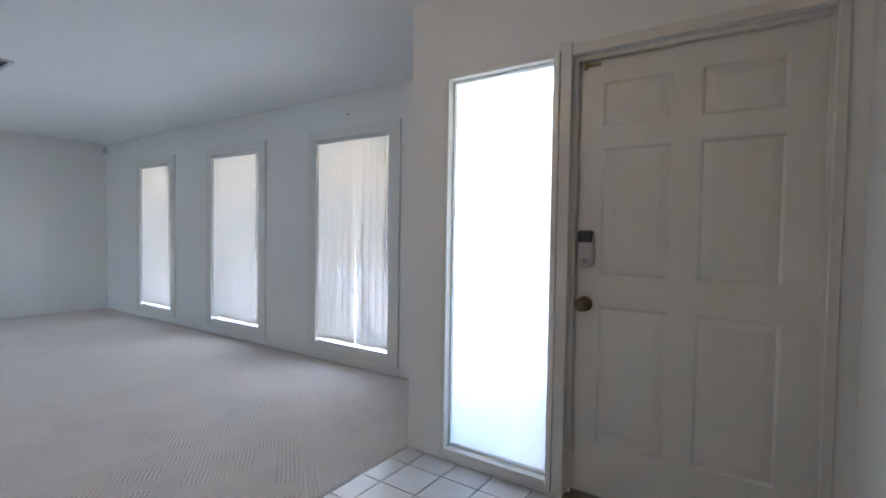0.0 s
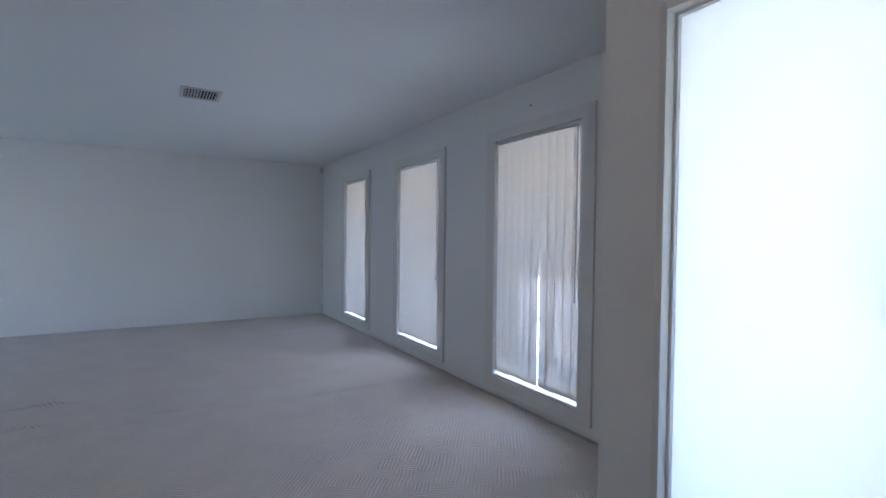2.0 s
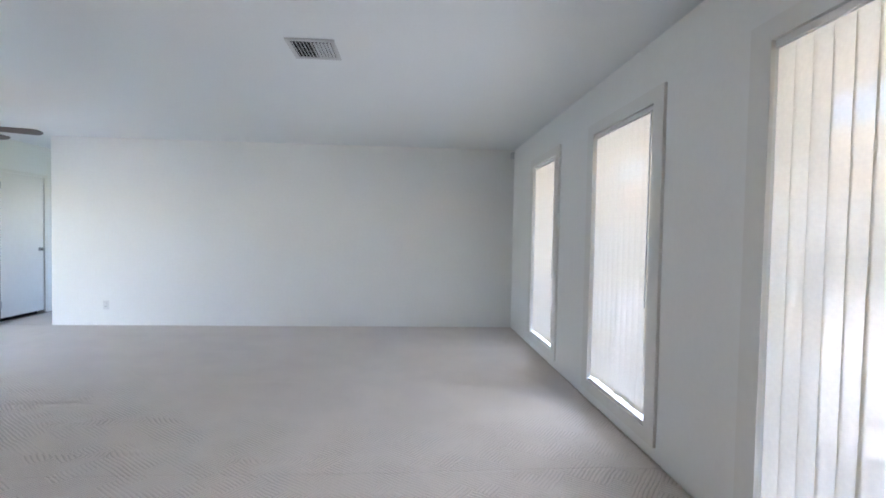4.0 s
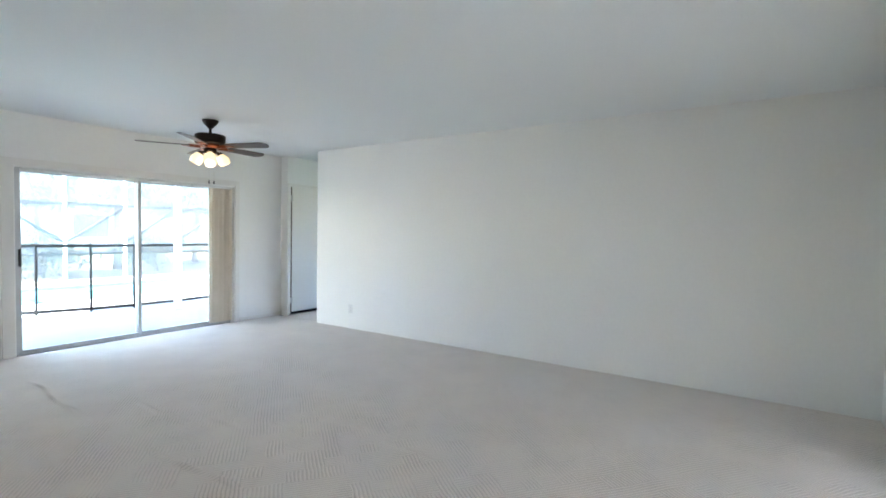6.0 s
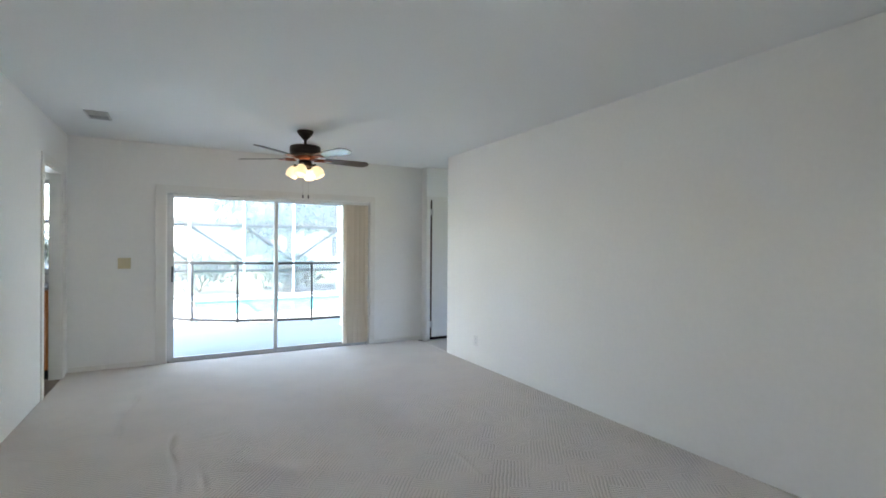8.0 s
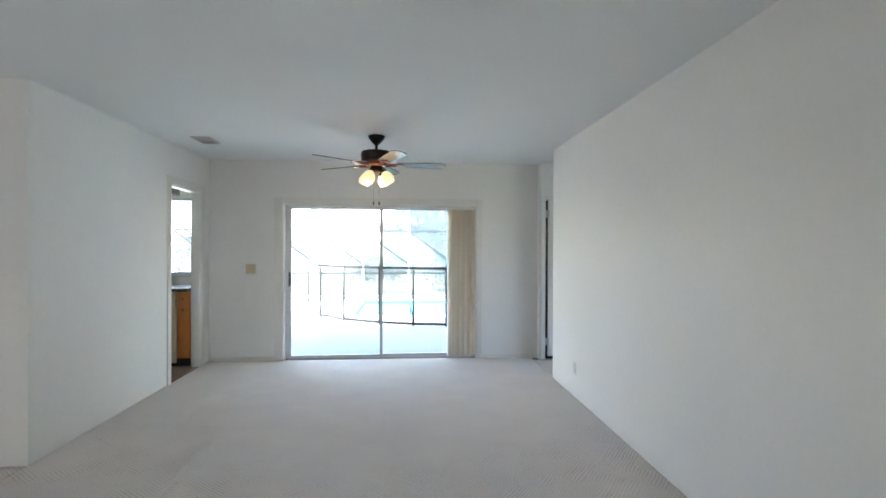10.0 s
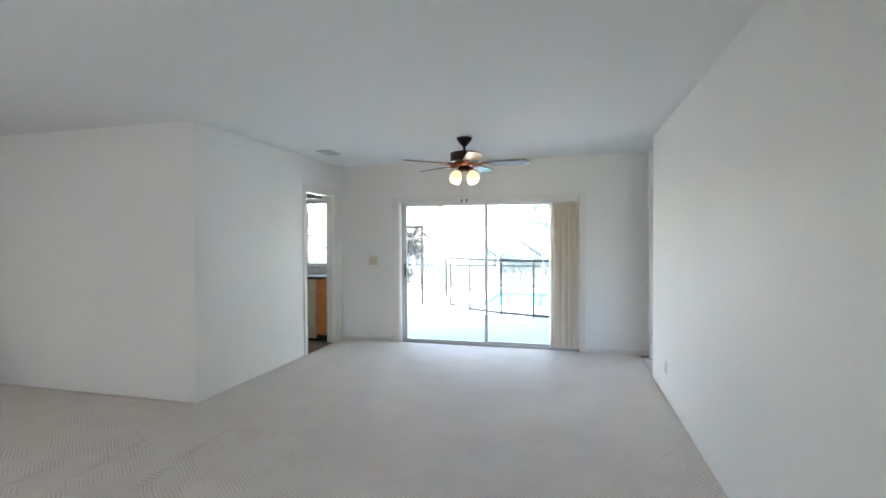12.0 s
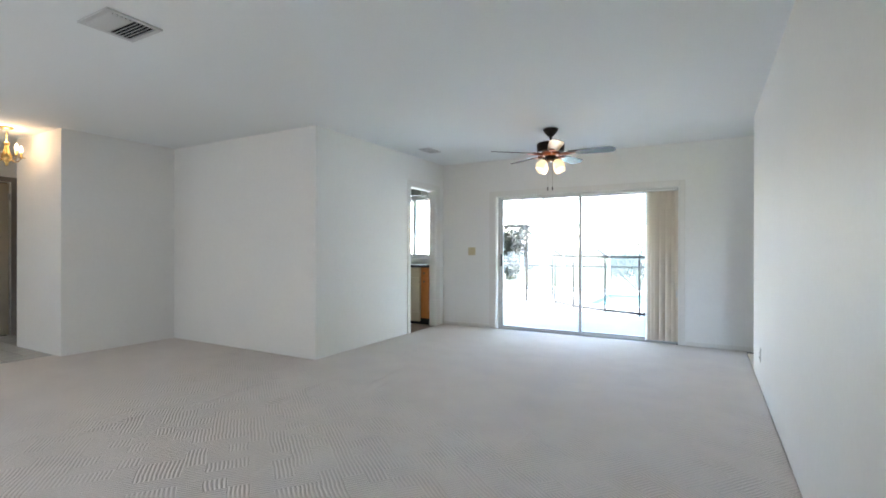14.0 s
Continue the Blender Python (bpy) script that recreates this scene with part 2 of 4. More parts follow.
# near-black colour that stands for shade inside hollows
HOLLOW = material("near_black_hollow_shade", (0.018, 0.018, 0.018), 0.9, grain=0.3, grain_size=20)
OAK = material("honey_oak", (0.68, 0.24, 0.055), 0.35, grain=0.5, grain_size=10, stain=0.2, second=(0.44, 0.16, 0.04), stretch=(8, 8, 1))
ALMONDMETAL = material("almond_enamel", (0.6, 0.5, 0.34), 0.35, grain=0.06, grain_size=20)
COUNTER = material("dark_laminate", (0.03, 0.028, 0.026), 0.3, grain=0.4, grain_size=70)
WATER = material("pool_water", (0.08, 0.35, 0.4), 0.06, grain=0.2, grain_size=3, bump=0.3, bump_size=5)
BARK = material("bark", (0.12, 0.09, 0.06), 0.9, grain=0.5, grain_size=20, bump=0.8, bump_size=30)
DARKLEAF = material("dark_climber_leaf", (0.018, 0.026, 0.012), 0.6, grain=0.4, grain_size=8)
LEAF = material("green_leaf", (0.06, 0.11, 0.03), 0.55, grain=0.5, grain_size=6, second=(0.03, 0.06, 0.015))


# ---- mesh helpers ----
def box(bm, x0, x1, y0, y1, z0, z1, bevel=0.0):
    vs = [bm.verts.new((x, y, z)) for x in (x0, x1) for y in (y0, y1) for z in (z0, z1)]
    fs = [bm.faces.new([vs[i] for i in q]) for q in ((0, 1, 3, 2), (4, 6, 7, 5), (0, 4, 5, 1), (2, 3, 7, 6), (0, 2, 6, 4), (1, 5, 7, 3))]
    if bevel:
        edges = {e for f in fs for e in f.edges}
        bmesh.ops.bevel(bm, geom=list(edges), offset=bevel, segments=2, profile=0.5, affect="EDGES")
    return fs


def lathe(bm, rings, sides=24, at=(0, 0, 0), turn=None):
    """A round body from (radius, height) rings about z."""
    loops = []
    m = Matrix.Translation(at) @ (turn or Matrix())
    for r, z in rings:
        loops.append([bm.verts.new(m @ Vector((r * math.cos(2 * math.pi * i / sides), r * math.sin(2 * math.pi * i / sides), z))) for i in range(sides)])
    for a, b in zip(loops, loops[1:]):
        for i in range(sides):
            f = bm.faces.new((a[i], a[(i + 1) % sides], b[(i + 1) % sides], b[i]))
            f.smooth = True
    for lp, rev in ((loops[0], True), (loops[-1], False)):
        if rings[0 if rev else -1][0] > 1e-4:
            bm.faces.new(lp[::-1] if rev else lp)


def rod(bm, a, b, r, sides=10):
    a, b = Vector(a), Vector(b)
    turn = (b - a).to_track_quat("Z", "Y").to_matrix().to_4x4()
    lathe(bm, [(r, 0), (r, (b - a).length)], sides, a, turn)


def bar(bm, a, b, w, d):
    """A square bar from a to b."""
    a, b = Vector(a), Vector(b)
    turn = Matrix.Translation(a) @ (b - a).to_track_quat("Z", "Y").to_matrix().to_4x4()
    fs = box(bm, -w / 2, w / 2, -d / 2, d / 2, 0, (b - a).length)
    for v in {v for f in fs for v in f.verts}:
        v.co = turn @ v.co


def part(name, bm, mat, parent=None, label="", at=None):
    me = bpy.data.meshes.new(name)
    bmesh.ops.recalc_face_normals(bm, faces=bm.faces)
    bm.to_mesh(me)
    bm.free()
    me.materials.append(mat)
    ob = new(name, me)
    if parent is not None:
        ob.parent = parent
    if at is not None:
        ob.location = at
    if label:
        ob["label"] = label
    return ob


def shared(name, me, parent, at, turn=(0, 0, 0)):
    ob = new(name, me)
    ob.parent = parent
    ob.location, ob.rotation_euler = at, turn
    return ob


def empty(name, at=(0, 0, 0)):
    ob = new(name)
    ob.location = at
    ob.empty_display_size = 0.1
    return ob


def boxes(name, mat, parent, items, bevel=0.0, label=""):
    bm = bmesh.new()
    for it in items:
        box(bm, *it, bevel=bevel)
    return part(name, bm, mat, parent, label)


def structure(ob, label, category):
    return tagged(ob, label, category, kind="structure")


def wall(name, label, axis, c0, c1, a0, a1, z1, holes=(), mat=None):
    """A wall of thickness c0..c1 along x or y from a0 to a1, with holes (from, to, bottom, top)."""
    us = sorted({a0, a1, *[h[0] for h in holes], *[h[1] for h in holes]})
    zs = sorted({-0.15, z1, *[h[2] for h in holes], *[h[3] for h in holes]})
    solid = {(i, k) for i in range(len(us) - 1) for k in range(len(zs) - 1)
             if not any(h[0] <= us[i] < h[1] and h[2] <= zs[k] < h[3] for h in holes)}
    bm = bmesh.new()
    made = {}

    def vert(u, c, z):
        key = (u, c, z)
        if key not in made:
            made[key] = bm.verts.new((us[u], c, zs[z]) if axis == "x" else (c, us[u], zs[z]))
        return made[key]

    for i, k in solid:
        for c in (c0, c1):
            bm.faces.new([vert(i, c, k), vert(i + 1, c, k), vert(i + 1, c, k + 1), vert(i, c, k + 1)])
        for di, dk, (ua, za), (ub, zb) in ((-1, 0, (i, k), (i, k + 1)), (1, 0, (i + 1, k), (i + 1, k + 1)), (0, -1, (i, k), (i + 1, k)), (0, 1, (i, k + 1), (i + 1, k + 1))):
            if (i + di, k + dk) not in solid:
                bm.faces.new([vert(ua, c0, za), vert(ub, c0, zb), vert(ub, c1, zb), vert(ua, c1, za)])
    return structure(part(name, bm, mat or WALL), label, "wall")


# ---- ground and outdoor surfaces ----
bm = bmesh.new()
bmesh.ops.create_grid(bm, x_segments=40, y_segments=40, size=400)
structure(part("ground", bm, GRASS, at=(4, 5, -0.16)), "wide flat green lawn around the house", "ground")
structure(boxes("patio", DECK, None, [(-2, 14, Y_BACK + 0.22, 11.2, -0.155, -0.05), (-2, 5.3, 11.2, 14.4, -0.155, -0.05), (9.9, 14, 11.2, 14.4, -0.155, -0.05), (5.3, 9.9, 13.9, 14.4, -0.155, -0.05)]),
          "pale grey-green painted deck around the swimming pool", "patio")
structure(boxes("water", WATER, None, [(5.3, 9.9, 11.2, 13.9, -0.155, -0.12)]), "turquoise swimming pool water", "water")
# the wide second slab is added, pale to brighten the lower blinds
structure(boxes("front_walk", CONCRETE, None, [(-0.8, X_JOG, -9, Y_DOOR - 0.22, -0.155, -0.09), (X_JOG, 14.0, -9.0, -0.222, -0.155, -0.09)]),
          "pale concrete front walk, with an unseen driveway added to brighten the blinds", "pavement")

# ---- floors ----
structure(boxes("floor", GROUT, None, [(-3.4, 11.42, Y_DOOR - 0.2, Y_BACK + 0.2, -0.15, -0.012), (1.6, X_DIN, Y_BACK + 0.2, Y_KIT + 0.1, -0.15, -0.012), (X_JOG, 11.42, -0.2, Y_DOOR - 0.2, -0.15, -0.012)]),
          "grey grouted slab under carpet and tiles", "floor")

RIPPLES = [(5.06, 3.6, 4.7, 0.012), (4.74, 2.75, 3.9, 0.014), (4.72, 4.6, 6.0, 0.009), (4.285, 2.7, 3.7, 0.012), (4.22, 1.85, 2.55, 0.009),
           (5.2, 3.5, 4.1, 0.009), (6.62, 3.0, 3.55, 0.008), (5.6, 2.2, 2.8, 0.005)]


def carpet_height(x, y):
    z = 0.0025 * noise.noise((x * 1.3, y * 1.3, 0.3)) + 0.0012 * noise.noise((x * 5, y * 5, 1.7))
    for rx, y0, y1, h in RIPPLES:
        c = rx + 0.018 * math.sin(5 * y + rx * 9) + 0.03 * noise.noise((y * 1.5, rx, 2))
        f = min(1, max(0, (y - y0) / 0.25)) * min(1, max(0, (y1 - y) / 0.25))
        d = (x - c) / (0.012 if x < c else 0.022)
        z += 1.6 * h * f * math.exp(-d * d) * (0.8 + 0.3 * math.sin(17 * y))
    return z


def carpet_piece(name, label, x0, x1, y0, y1, step):
    nx, ny = max(1, round((x1 - x0) / step)), max(1, round((y1 - y0) / (step * 2)))
    xs, ys = np.linspace(x0, x1, nx + 1), np.linspace(y0, y1, ny + 1)
    verts = [(x, y, carpet_height(x, y)) for y in ys for x in xs]
    faces = [(j * (nx + 1) + i, j * (nx + 1) + i + 1, (j + 1) * (nx + 1) + i + 1, (j + 1) * (nx + 1) + i) for j in range(ny) for i in range(nx)]
    # a skirt, so that the carpet has its thickness
    me = bpy.data.meshes.new(name)
    me.from_pydata(verts, [], faces)
    me.polygons.foreach_set("use_smooth", [True] * len(faces))
    me.materials.append(CARPET)
    ob = new(name, me)
    s = ob.modifiers.new("thickness", "SOLIDIFY")
    s.thickness, s.offset = 0.01, -1
    return structure(ob, label, "carpet")


CARPET_LABEL = "beige sculpted wall-to-wall carpet, rippled and worn"
carpet_piece("carpet_living_room", CARPET_LABEL, X_JOG + 0.004, X_DIN, 0.008, Y_DIN - 0.006, 0.025)
carpet_piece("carpet_dining_room", CARPET_LABEL, X_DIN, X_END - 0.004, 0.005, Y_BACK, 0.0125)
carpet_piece("carpet_hall", CARPET_LABEL, X_END, 11.2, Y_HALL, 6.80, 0.05)
carpet_piece("carpet_next_room", CARPET_LABEL, X_END + 0.12, 11.2, 0.0, Y_HALL, 0.1)
structure(boxes("kitchen_floor", VINYL, None, [(1.72, X_DIN - 0.12, Y_DIN + 0.12, Y_KIT, -0.012, -0.002), (X_DIN - 0.12, X_DIN, 6.01, 6.70, -0.012, -0.002)]), "brown vinyl kitchen floor", "floor")

# ---- walls ----
WINDOWS = [(2.437, 3.337), (4.237, 5.135), (6.085, 6.91)]
WZ0, WZ1 = 0.155, 2.058
wall("wall_front", "off-white front wall with three tall windows", "x", -0.22, 0.0, X_JOG - 0.22, 11.42, H, [(a, b, WZ0, WZ1) for a, b in WINDOWS])
wall("wall_jog", "short off-white return wall beside the entry", "y", X_JOG - 0.22, X_JOG, 0.0, Y_DOOR, H)
wall("wall_entry", "off-white entry wall with front door and sidelight", "x", Y_DOOR - 0.22, Y_DOOR, -0.67, X_JOG - 0.22, H, [(-0.36, 0.555, -0.02, 2.0), (0.605, 1.23, 0.02, 2.03)])
wall("wall_foyer", "off-white foyer side wall with a closed door", "y", X_FOYER - 0.12, X_FOYER, Y_DOOR, 6.2, H, [(2.45, 3.25, -0.012, 2.03)])
wall("wall_closet", "off-white wall stub beside the foyer", "x", Y_NICHE, Y_NICHE + 0.12, 0.5, X_NICHE - 0.12, H)
wall("wall_passage", "off-white wall of the dim passage", "y", 0.5, 0.62, Y_NICHE + 0.12, 6.2, H)
wall("wall_passage_end", "off-white end wall of the passage", "x", 6.2, 6.32, X_FOYER - 0.12, 0.62, H)
wall("wall_utility", "off-white outer wall behind the kitchen passage", "x", 6.2, 6.32, 0.62, 1.6, H)
wall("wall_niche", "off-white recessed living room wall", "y", X_NICHE - 0.12, X_NICHE, Y_NICHE, Y_DIN + 0.12, H)
wall("wall_kitchen_side", "off-white wall between living room and kitchen", "x", Y_DIN, Y_DIN + 0.12, X_NICHE, X_DIN - 0.095, H)
wall("wall_dining", "off-white dining room wall with the kitchen doorway", "y", X_DIN - 0.095, X_DIN, Y_DIN, Y_KIT, H, [(6.01, 6.70, -0.012, 2.02)])
wall("wall_kitchen_west", "off-white far kitchen wall", "y", 1.6, 1.72, Y_DIN + 0.12, Y_KIT, H)
wall("wall_back", "off-white back wall with the sliding glass door", "x", Y_BACK, Y_BACK + 0.22, X_DIN, 8.09, H, [(4.935, 7.30, -0.05, 1.905)])
wall("wall_kitchen_back", "off-white kitchen wall with a wide window", "x", Y_KIT, Y_KIT + 0.2, 1.6, X_DIN, H, [(2.2, 3.93, 1.0, 2.01)])
wall("wall_hall_back", "off-white outer wall behind the hall door", "x", 6.92, Y_BACK + 0.22, 8.09, 11.3, H)
wall("wall_hall_door", "off-white hall wall with a white door", "x", 6.80, 6.92, 8.09, 11.2, H, [(8.145, 8.925, -0.012, 1.985)])
wall("wall_end", "large blank off-white wall", "y", X_END, X_END + 0.12, 0.0, Y_HALL, H)
# unseen window opening, added so that daylight reaches the hall door
wall("wall_far_room", "off-white outer wall of the unseen next room, with a window added to light the hall", "y", 11.2, 11.42, 0.0, 6.92, H, [(4.2, 5.7, 0.8, 2.05)])
bm = bmesh.new()
box(bm, -0.7, 11.42, -0.22, Y_KIT + 0.2, H, H + 0.14)
structure(part("ceiling", bm, CEIL), "white lightly textured flat ceiling", "ceiling")
structure(boxes("roof", SHINGLE, None, [(-1.4, 12, -1.16, 10.15, H + 0.26, H + 0.4)]), "low grey shingled roof with deep eaves", "roof")
# unseen eave, coloured tan so that its bounce warms the blind tops
structure(boxes("soffit_front", TANSOFFIT, None, [(-1.3, 11.6, -1.1, -0.225, H - 0.24, H - 0.18), (-1.3, 11.6, -1.14, -1.1, H - 0.28, H + 0.26)]), "unseen boxed eave over the front windows, tan to warm the blinds", "trim")
structure(boxes("soffit_porch", WHITEALU, None, [(-0.7, X_JOG - 0.225, -0.225, Y_DOOR - 0.225, H - 0.12, H - 0.06)]), "white porch ceiling", "trim")
structure(boxes("lanai_ceiling", WHITEALU, None, [(-1.3, 10.9, Y_KIT + 0.205, 10.0, H, H + 0.06)]), "white porch ceiling over the patio", "ceiling")

# ---- baseboards ----
def baseboard(name, x0, x1, y0, y1):
    bm = bmesh.new()
    box(bm, x0, x1, y0, y1, 0.0, 0.05, bevel=0.003)
    structure(part(name, bm, TRIM), "low white painted baseboard", "baseboard")


baseboard("baseboard_back_1", X_DIN + 0.012, 4.822, Y_BACK - 0.012, Y_BACK)
baseboard("baseboard_back_2", 7.38, 8.09, Y_BACK - 0.012, Y_BACK)


# ---- windows with their blinds ----
def front_window(name, x0, x1):
    w = structure(empty(name, (0, 0, 0)), "tall narrow window with white muntin bars and deep white surround", "window")
    e, o = 0.115, 0.018
    boxes("surround", TRIM, w, [(x0 - e, x0, 0.0, o, 0.075, WZ1 + 0.085), (x1, x1 + e, 0.0, o, 0.075, WZ1 + 0.085), (x0, x1, 0.0, o, WZ1, WZ1 + 0.085), (x0, x1, 0.0, o, 0.075, WZ0)])
    boxes("window_sill", TRIM, w, [(x0, x1, -0.17, 0.008, WZ0, WZ0 + 0.02)], bevel=0.004)
    f = 0.035
    y0, y1 = -0.21, -0.17
    boxes("window_frame", WHITEALU, w, [(x0, x0 + f, y0, y1, WZ0, WZ1), (x1 - f, x1, y0, y1, WZ0, WZ1), (x0 + f, x1 - f, y0, y1, WZ1 - f, WZ1), (x0 + f, x1 - f, y0, y1, WZ0, WZ0 + f)])
    zm = (WZ0 + WZ1) / 2
    boxes("meeting_rail", WHITEALU, w, [(x0 + f, x1 - f, y0, y1, zm - 0.025, zm + 0.025)])
    xm = (x0 + x1) / 2
    boxes("muntin", WHITEALU, w, [(xm - 0.012, xm + 0.012, y0 + 0.006, y1 - 0.006, WZ0 + f, zm - 0.025)])
    boxes("muntin", WHITEALU, w, [(xm - 0.012, xm + 0.012, y0 + 0.006, y1 - 0.006, zm + 0.025, WZ1 - f)])
    for z in ((WZ0 + f + zm) / 2, (zm + WZ1 - f) / 2):
        for a, b in ((x0 + f, xm - 0.012), (xm + 0.012, x1 - f)):
            boxes("muntin", WHITEALU, w, [(a, b, y0 + 0.006, y1 - 0.006, z - 0.012, z + 0.012)])
    for z0, z1 in ((WZ0 + f, zm - 0.025), (zm + 0.025, WZ1 - f)):
        p = boxes("pane", GLASS, w, [(x0 + f, x1 - f, -0.192, -0.188, z0, z1)])
        p.visible_shadow = False
    return w


def slat_mesh(width, height, mat, curve=0.008, sweep=0.0):
    """One hanging blind slat, slightly cupped, with a sewn hem."""
    bm = bmesh.new()
    n = 6
    rows = []
    for z, s in ((0, sweep), (-height * 0.5, sweep * 0.2), (-height + 0.03, 0), (-height, 0)):
        rows.append([bm.verts.new((width * (i / n - 0.5), curve * math.cos(math.pi * (i / n - 0.5)), z)) for i in range(n + 1)])
    for a, b in zip(rows, rows[1:]):
        for i in range(n):
            bm.faces.new((a[i], a[i + 1], b[i + 1], b[i])).smooth = True
    # the folded hem at the foot is a second layer of cloth
    hem = [[bm.verts.new((width * (i / n - 0.5), curve * math.cos(math.pi * (i / n - 0.5)) + 0.002, z)) for i in range(n + 1)] for z in (-height + 0.034, -height)]
    for i in range(n):
        bm.faces.new((hem[0][i], hem[0][i + 1], hem[1][i + 1], hem[1][i])).smooth = True
    me = bpy.data.meshes.new("slat")
    bm.to_mesh(me)
    bm.free()
    me.materials.append(mat)
    return me


def vertical_blind(x0, x1, label, seed, gap=None):
    rnd = random.Random(seed)
    y, ztop = -0.016, WZ1 - 0.002
    b = tagged(empty("vertical_blind", ((x0 + x1) / 2, y, ztop)), label, "blind", "window blinds")
    w = x1 - x0
    boxes("headrail", WHITEPL, b, [(-w / 2 + 0.005, w / 2 - 0.005, -0.02, 0.02, -0.03, 0.0)], bevel=0.003)
    zb = WZ0 + 0.038
    n = round(w / 0.081)
    me = slat_mesh((w - 0.09) / (n - 1) + 0.010, ztop - 0.03 - zb, BLIND, 0.003)
    for i in range(n):
        x = -w / 2 + 0.045 + i * (w - 0.09) / (n - 1)
        turn = radians(1.6 + rnd.uniform(-0.6, 0.6))
        lean = rnd.uniform(-0.0005, 0.0005)
        if gap is not None and i in gap:
            lean = gap[i]
        shared("slat", me, b, (x, rnd.uniform(-0.0003, 0.0003), -0.024 + rnd.uniform(-0.007, 0.003)), (0, lean, turn))
    for i in range(n):
        x = -w / 2 + (i + 0.5) * w / n
        boxes("carrier_clip", WHITEPL, b, [(x - 0.006, x + 0.006, -0.004, 0.004, -0.034, -0.0225)])
    bm = bmesh.new()
    rod(bm, (-w / 2 + 0.03, 0.03, -0.03), (-w / 2 + 0.035, 0.032, -1.2), 0.004, 8)
    part("tilt_wand", bm, WHITEPL, b)
    return b


for i, (a, b) in enumerate(WINDOWS):
    # daylight of the sky that comes in through the opening
    day = new("window_daylight", bpy.data.lights.new("window_daylight", "AREA"))
    day.data.shape, day.data.size, day.data.size_y, day.data.spread = "RECTANGLE", b - a - 0.04, 1.55, radians(145)
    day.data.energy, day.data.color = DAYLIGHT[i], (0.84, 0.92, 1.0)
    day.matrix_world = look(((a + b) / 2, 0.03, 0.95), ((a + b) / 2, 3, 0.75))
    front_window("window_%d" % (i + 1), a, b)
vertical_blind(*WINDOWS[0], "ivory translucent vertical blind, closed with a few slats parted", 3, {4: 0.009, 5: -0.007})
vertical_blind(*WINDOWS[1], "ivory translucent vertical blind, closed over the window", 5)
vertical_blind(*WINDOWS[2], "ivory translucent vertical blind, closed near the room corner", 8)

# ---- front door and sidelight ----
def panelled_leaf(bm, w, h, t, cols, rows, depth=0.008):
    """A door leaf in the x-z plane with sunk, raised-field panels on its +y face; hinge edge at x = 0."""
    xs = sorted({0.0, w, *[c for p in cols for c in p]})
    zs = sorted({0.0, h, *[c for p in rows for c in p]})
    for x0, x1 in zip(xs, xs[1:]):
        for z0, z1 in zip(zs, zs[1:]):
            if (x0, x1) in cols and (z0, z1) in rows:
                box(bm, x0, x1, 0, t - 2 * depth, z0, z1)
                g, s = 0.012, 0.045
                o = [(x0, z0), (x1, z0), (x1, z1), (x0, z1)]
                lo = [(x0 + g, z0 + g), (x1 - g, z0 + g), (x1 - g, z1 - g), (x0 + g, z1 - g)]
                hi = [(x0 + s, z0 + s), (x1 - s, z0 + s), (x1 - s, z1 - s), (x0 + s, z1 - s)]
                ring = [[bm.verts.new((x, y, z)) for x, z in q] for q, y in ((o, t), (lo, t - depth), (hi, t - 0.002))]
                for r0, r1 in zip(ring, ring[1:]):
                    for i in range(4):
                        bm.faces.new((r0[i], r0[(i + 1) % 4], r1[(i + 1) % 4], r1[i]))
                bm.faces.new(ring[2])
            else:
                box(bm, x0, x1, 0, t, z0, z1)


door = structure(empty("door_1", (-0.355, Y_DOOR - 0.105, 0.03)), "closed cream six-panel front door with brass knob", "door")
bm = bmesh.new()
DW, DH = 0.905, 1.965
panelled_leaf(bm, DW, DH, 0.044, [(0.12, 0.40), (0.505, 0.785)], [(0.24, 0.86), (1.0, 1.56), (1.655, 1.85)])
part("leaf", bm, DOORP, door)
bm = bmesh.new()
turn = Matrix.Rotation(radians(-90), 4, "X")
lathe(bm, [(0.034, 0.0), (0.034, 0.004), (0.03, 0.009), (0.012, 0.012), (0.011, 0.03), (0.022, 0.036), (0.029, 0.047), (0.029, 0.057), (0.02, 0.064), (0.0, 0.066)], 24, (0.845, 0.044, 0.865), turn)
part("knob", bm, OLDBRASS, door, "tarnished brass door knob")
bm = bmesh.new()
zc, xc = 1.115, 0.843
for z0, z1, hw in ((zc - 0.085, zc + 0.088, 0.036),):
    n = 10
    prof = [(hw * math.cos(a), z1 - hw + hw * math.sin(a)) for a in np.linspace(0, math.pi, n)] + [(-hw * math.cos(a), z0 + hw - hw * math.sin(a)) for a in np.linspace(0, math.pi, n)]
    lo = [bm.verts.new((xc + x, 0.044, z)) for x, z in prof]
    mi = [bm.verts.new((xc + x, 0.066, z)) for x, z in prof]
    hi = [bm.verts.new((xc + x * 0.85, 0.074, zc + (z - zc) * 0.94)) for x, z in prof]
    for p, q in ((lo, mi), (mi, hi)):
        for i in range(len(prof)):
            bm.faces.new((p[i], p[(i + 1) % len(p)], q[(i + 1) % len(p)], q[i]))
    bm.faces.new(hi)
lock = part("deadbolt", bm, SILVER, door, "silver and black electronic deadbolt")
boxes("cover", BLACK, lock, [(xc - 0.033, xc + 0.033, 0.05, 0.078, zc + 0.028, zc + 0.082)], bevel=0.008, label="black battery cover")
bm = bmesh.new()
lathe(bm, [(0.0, 0), (0.013, 0), (0.013, 0.006), (0.0, 0.007)], 16, (xc, 0.0725, zc - 0.055), turn)
part("thumb_turn", bm, SILVER, lock)
bm = bmesh.new()
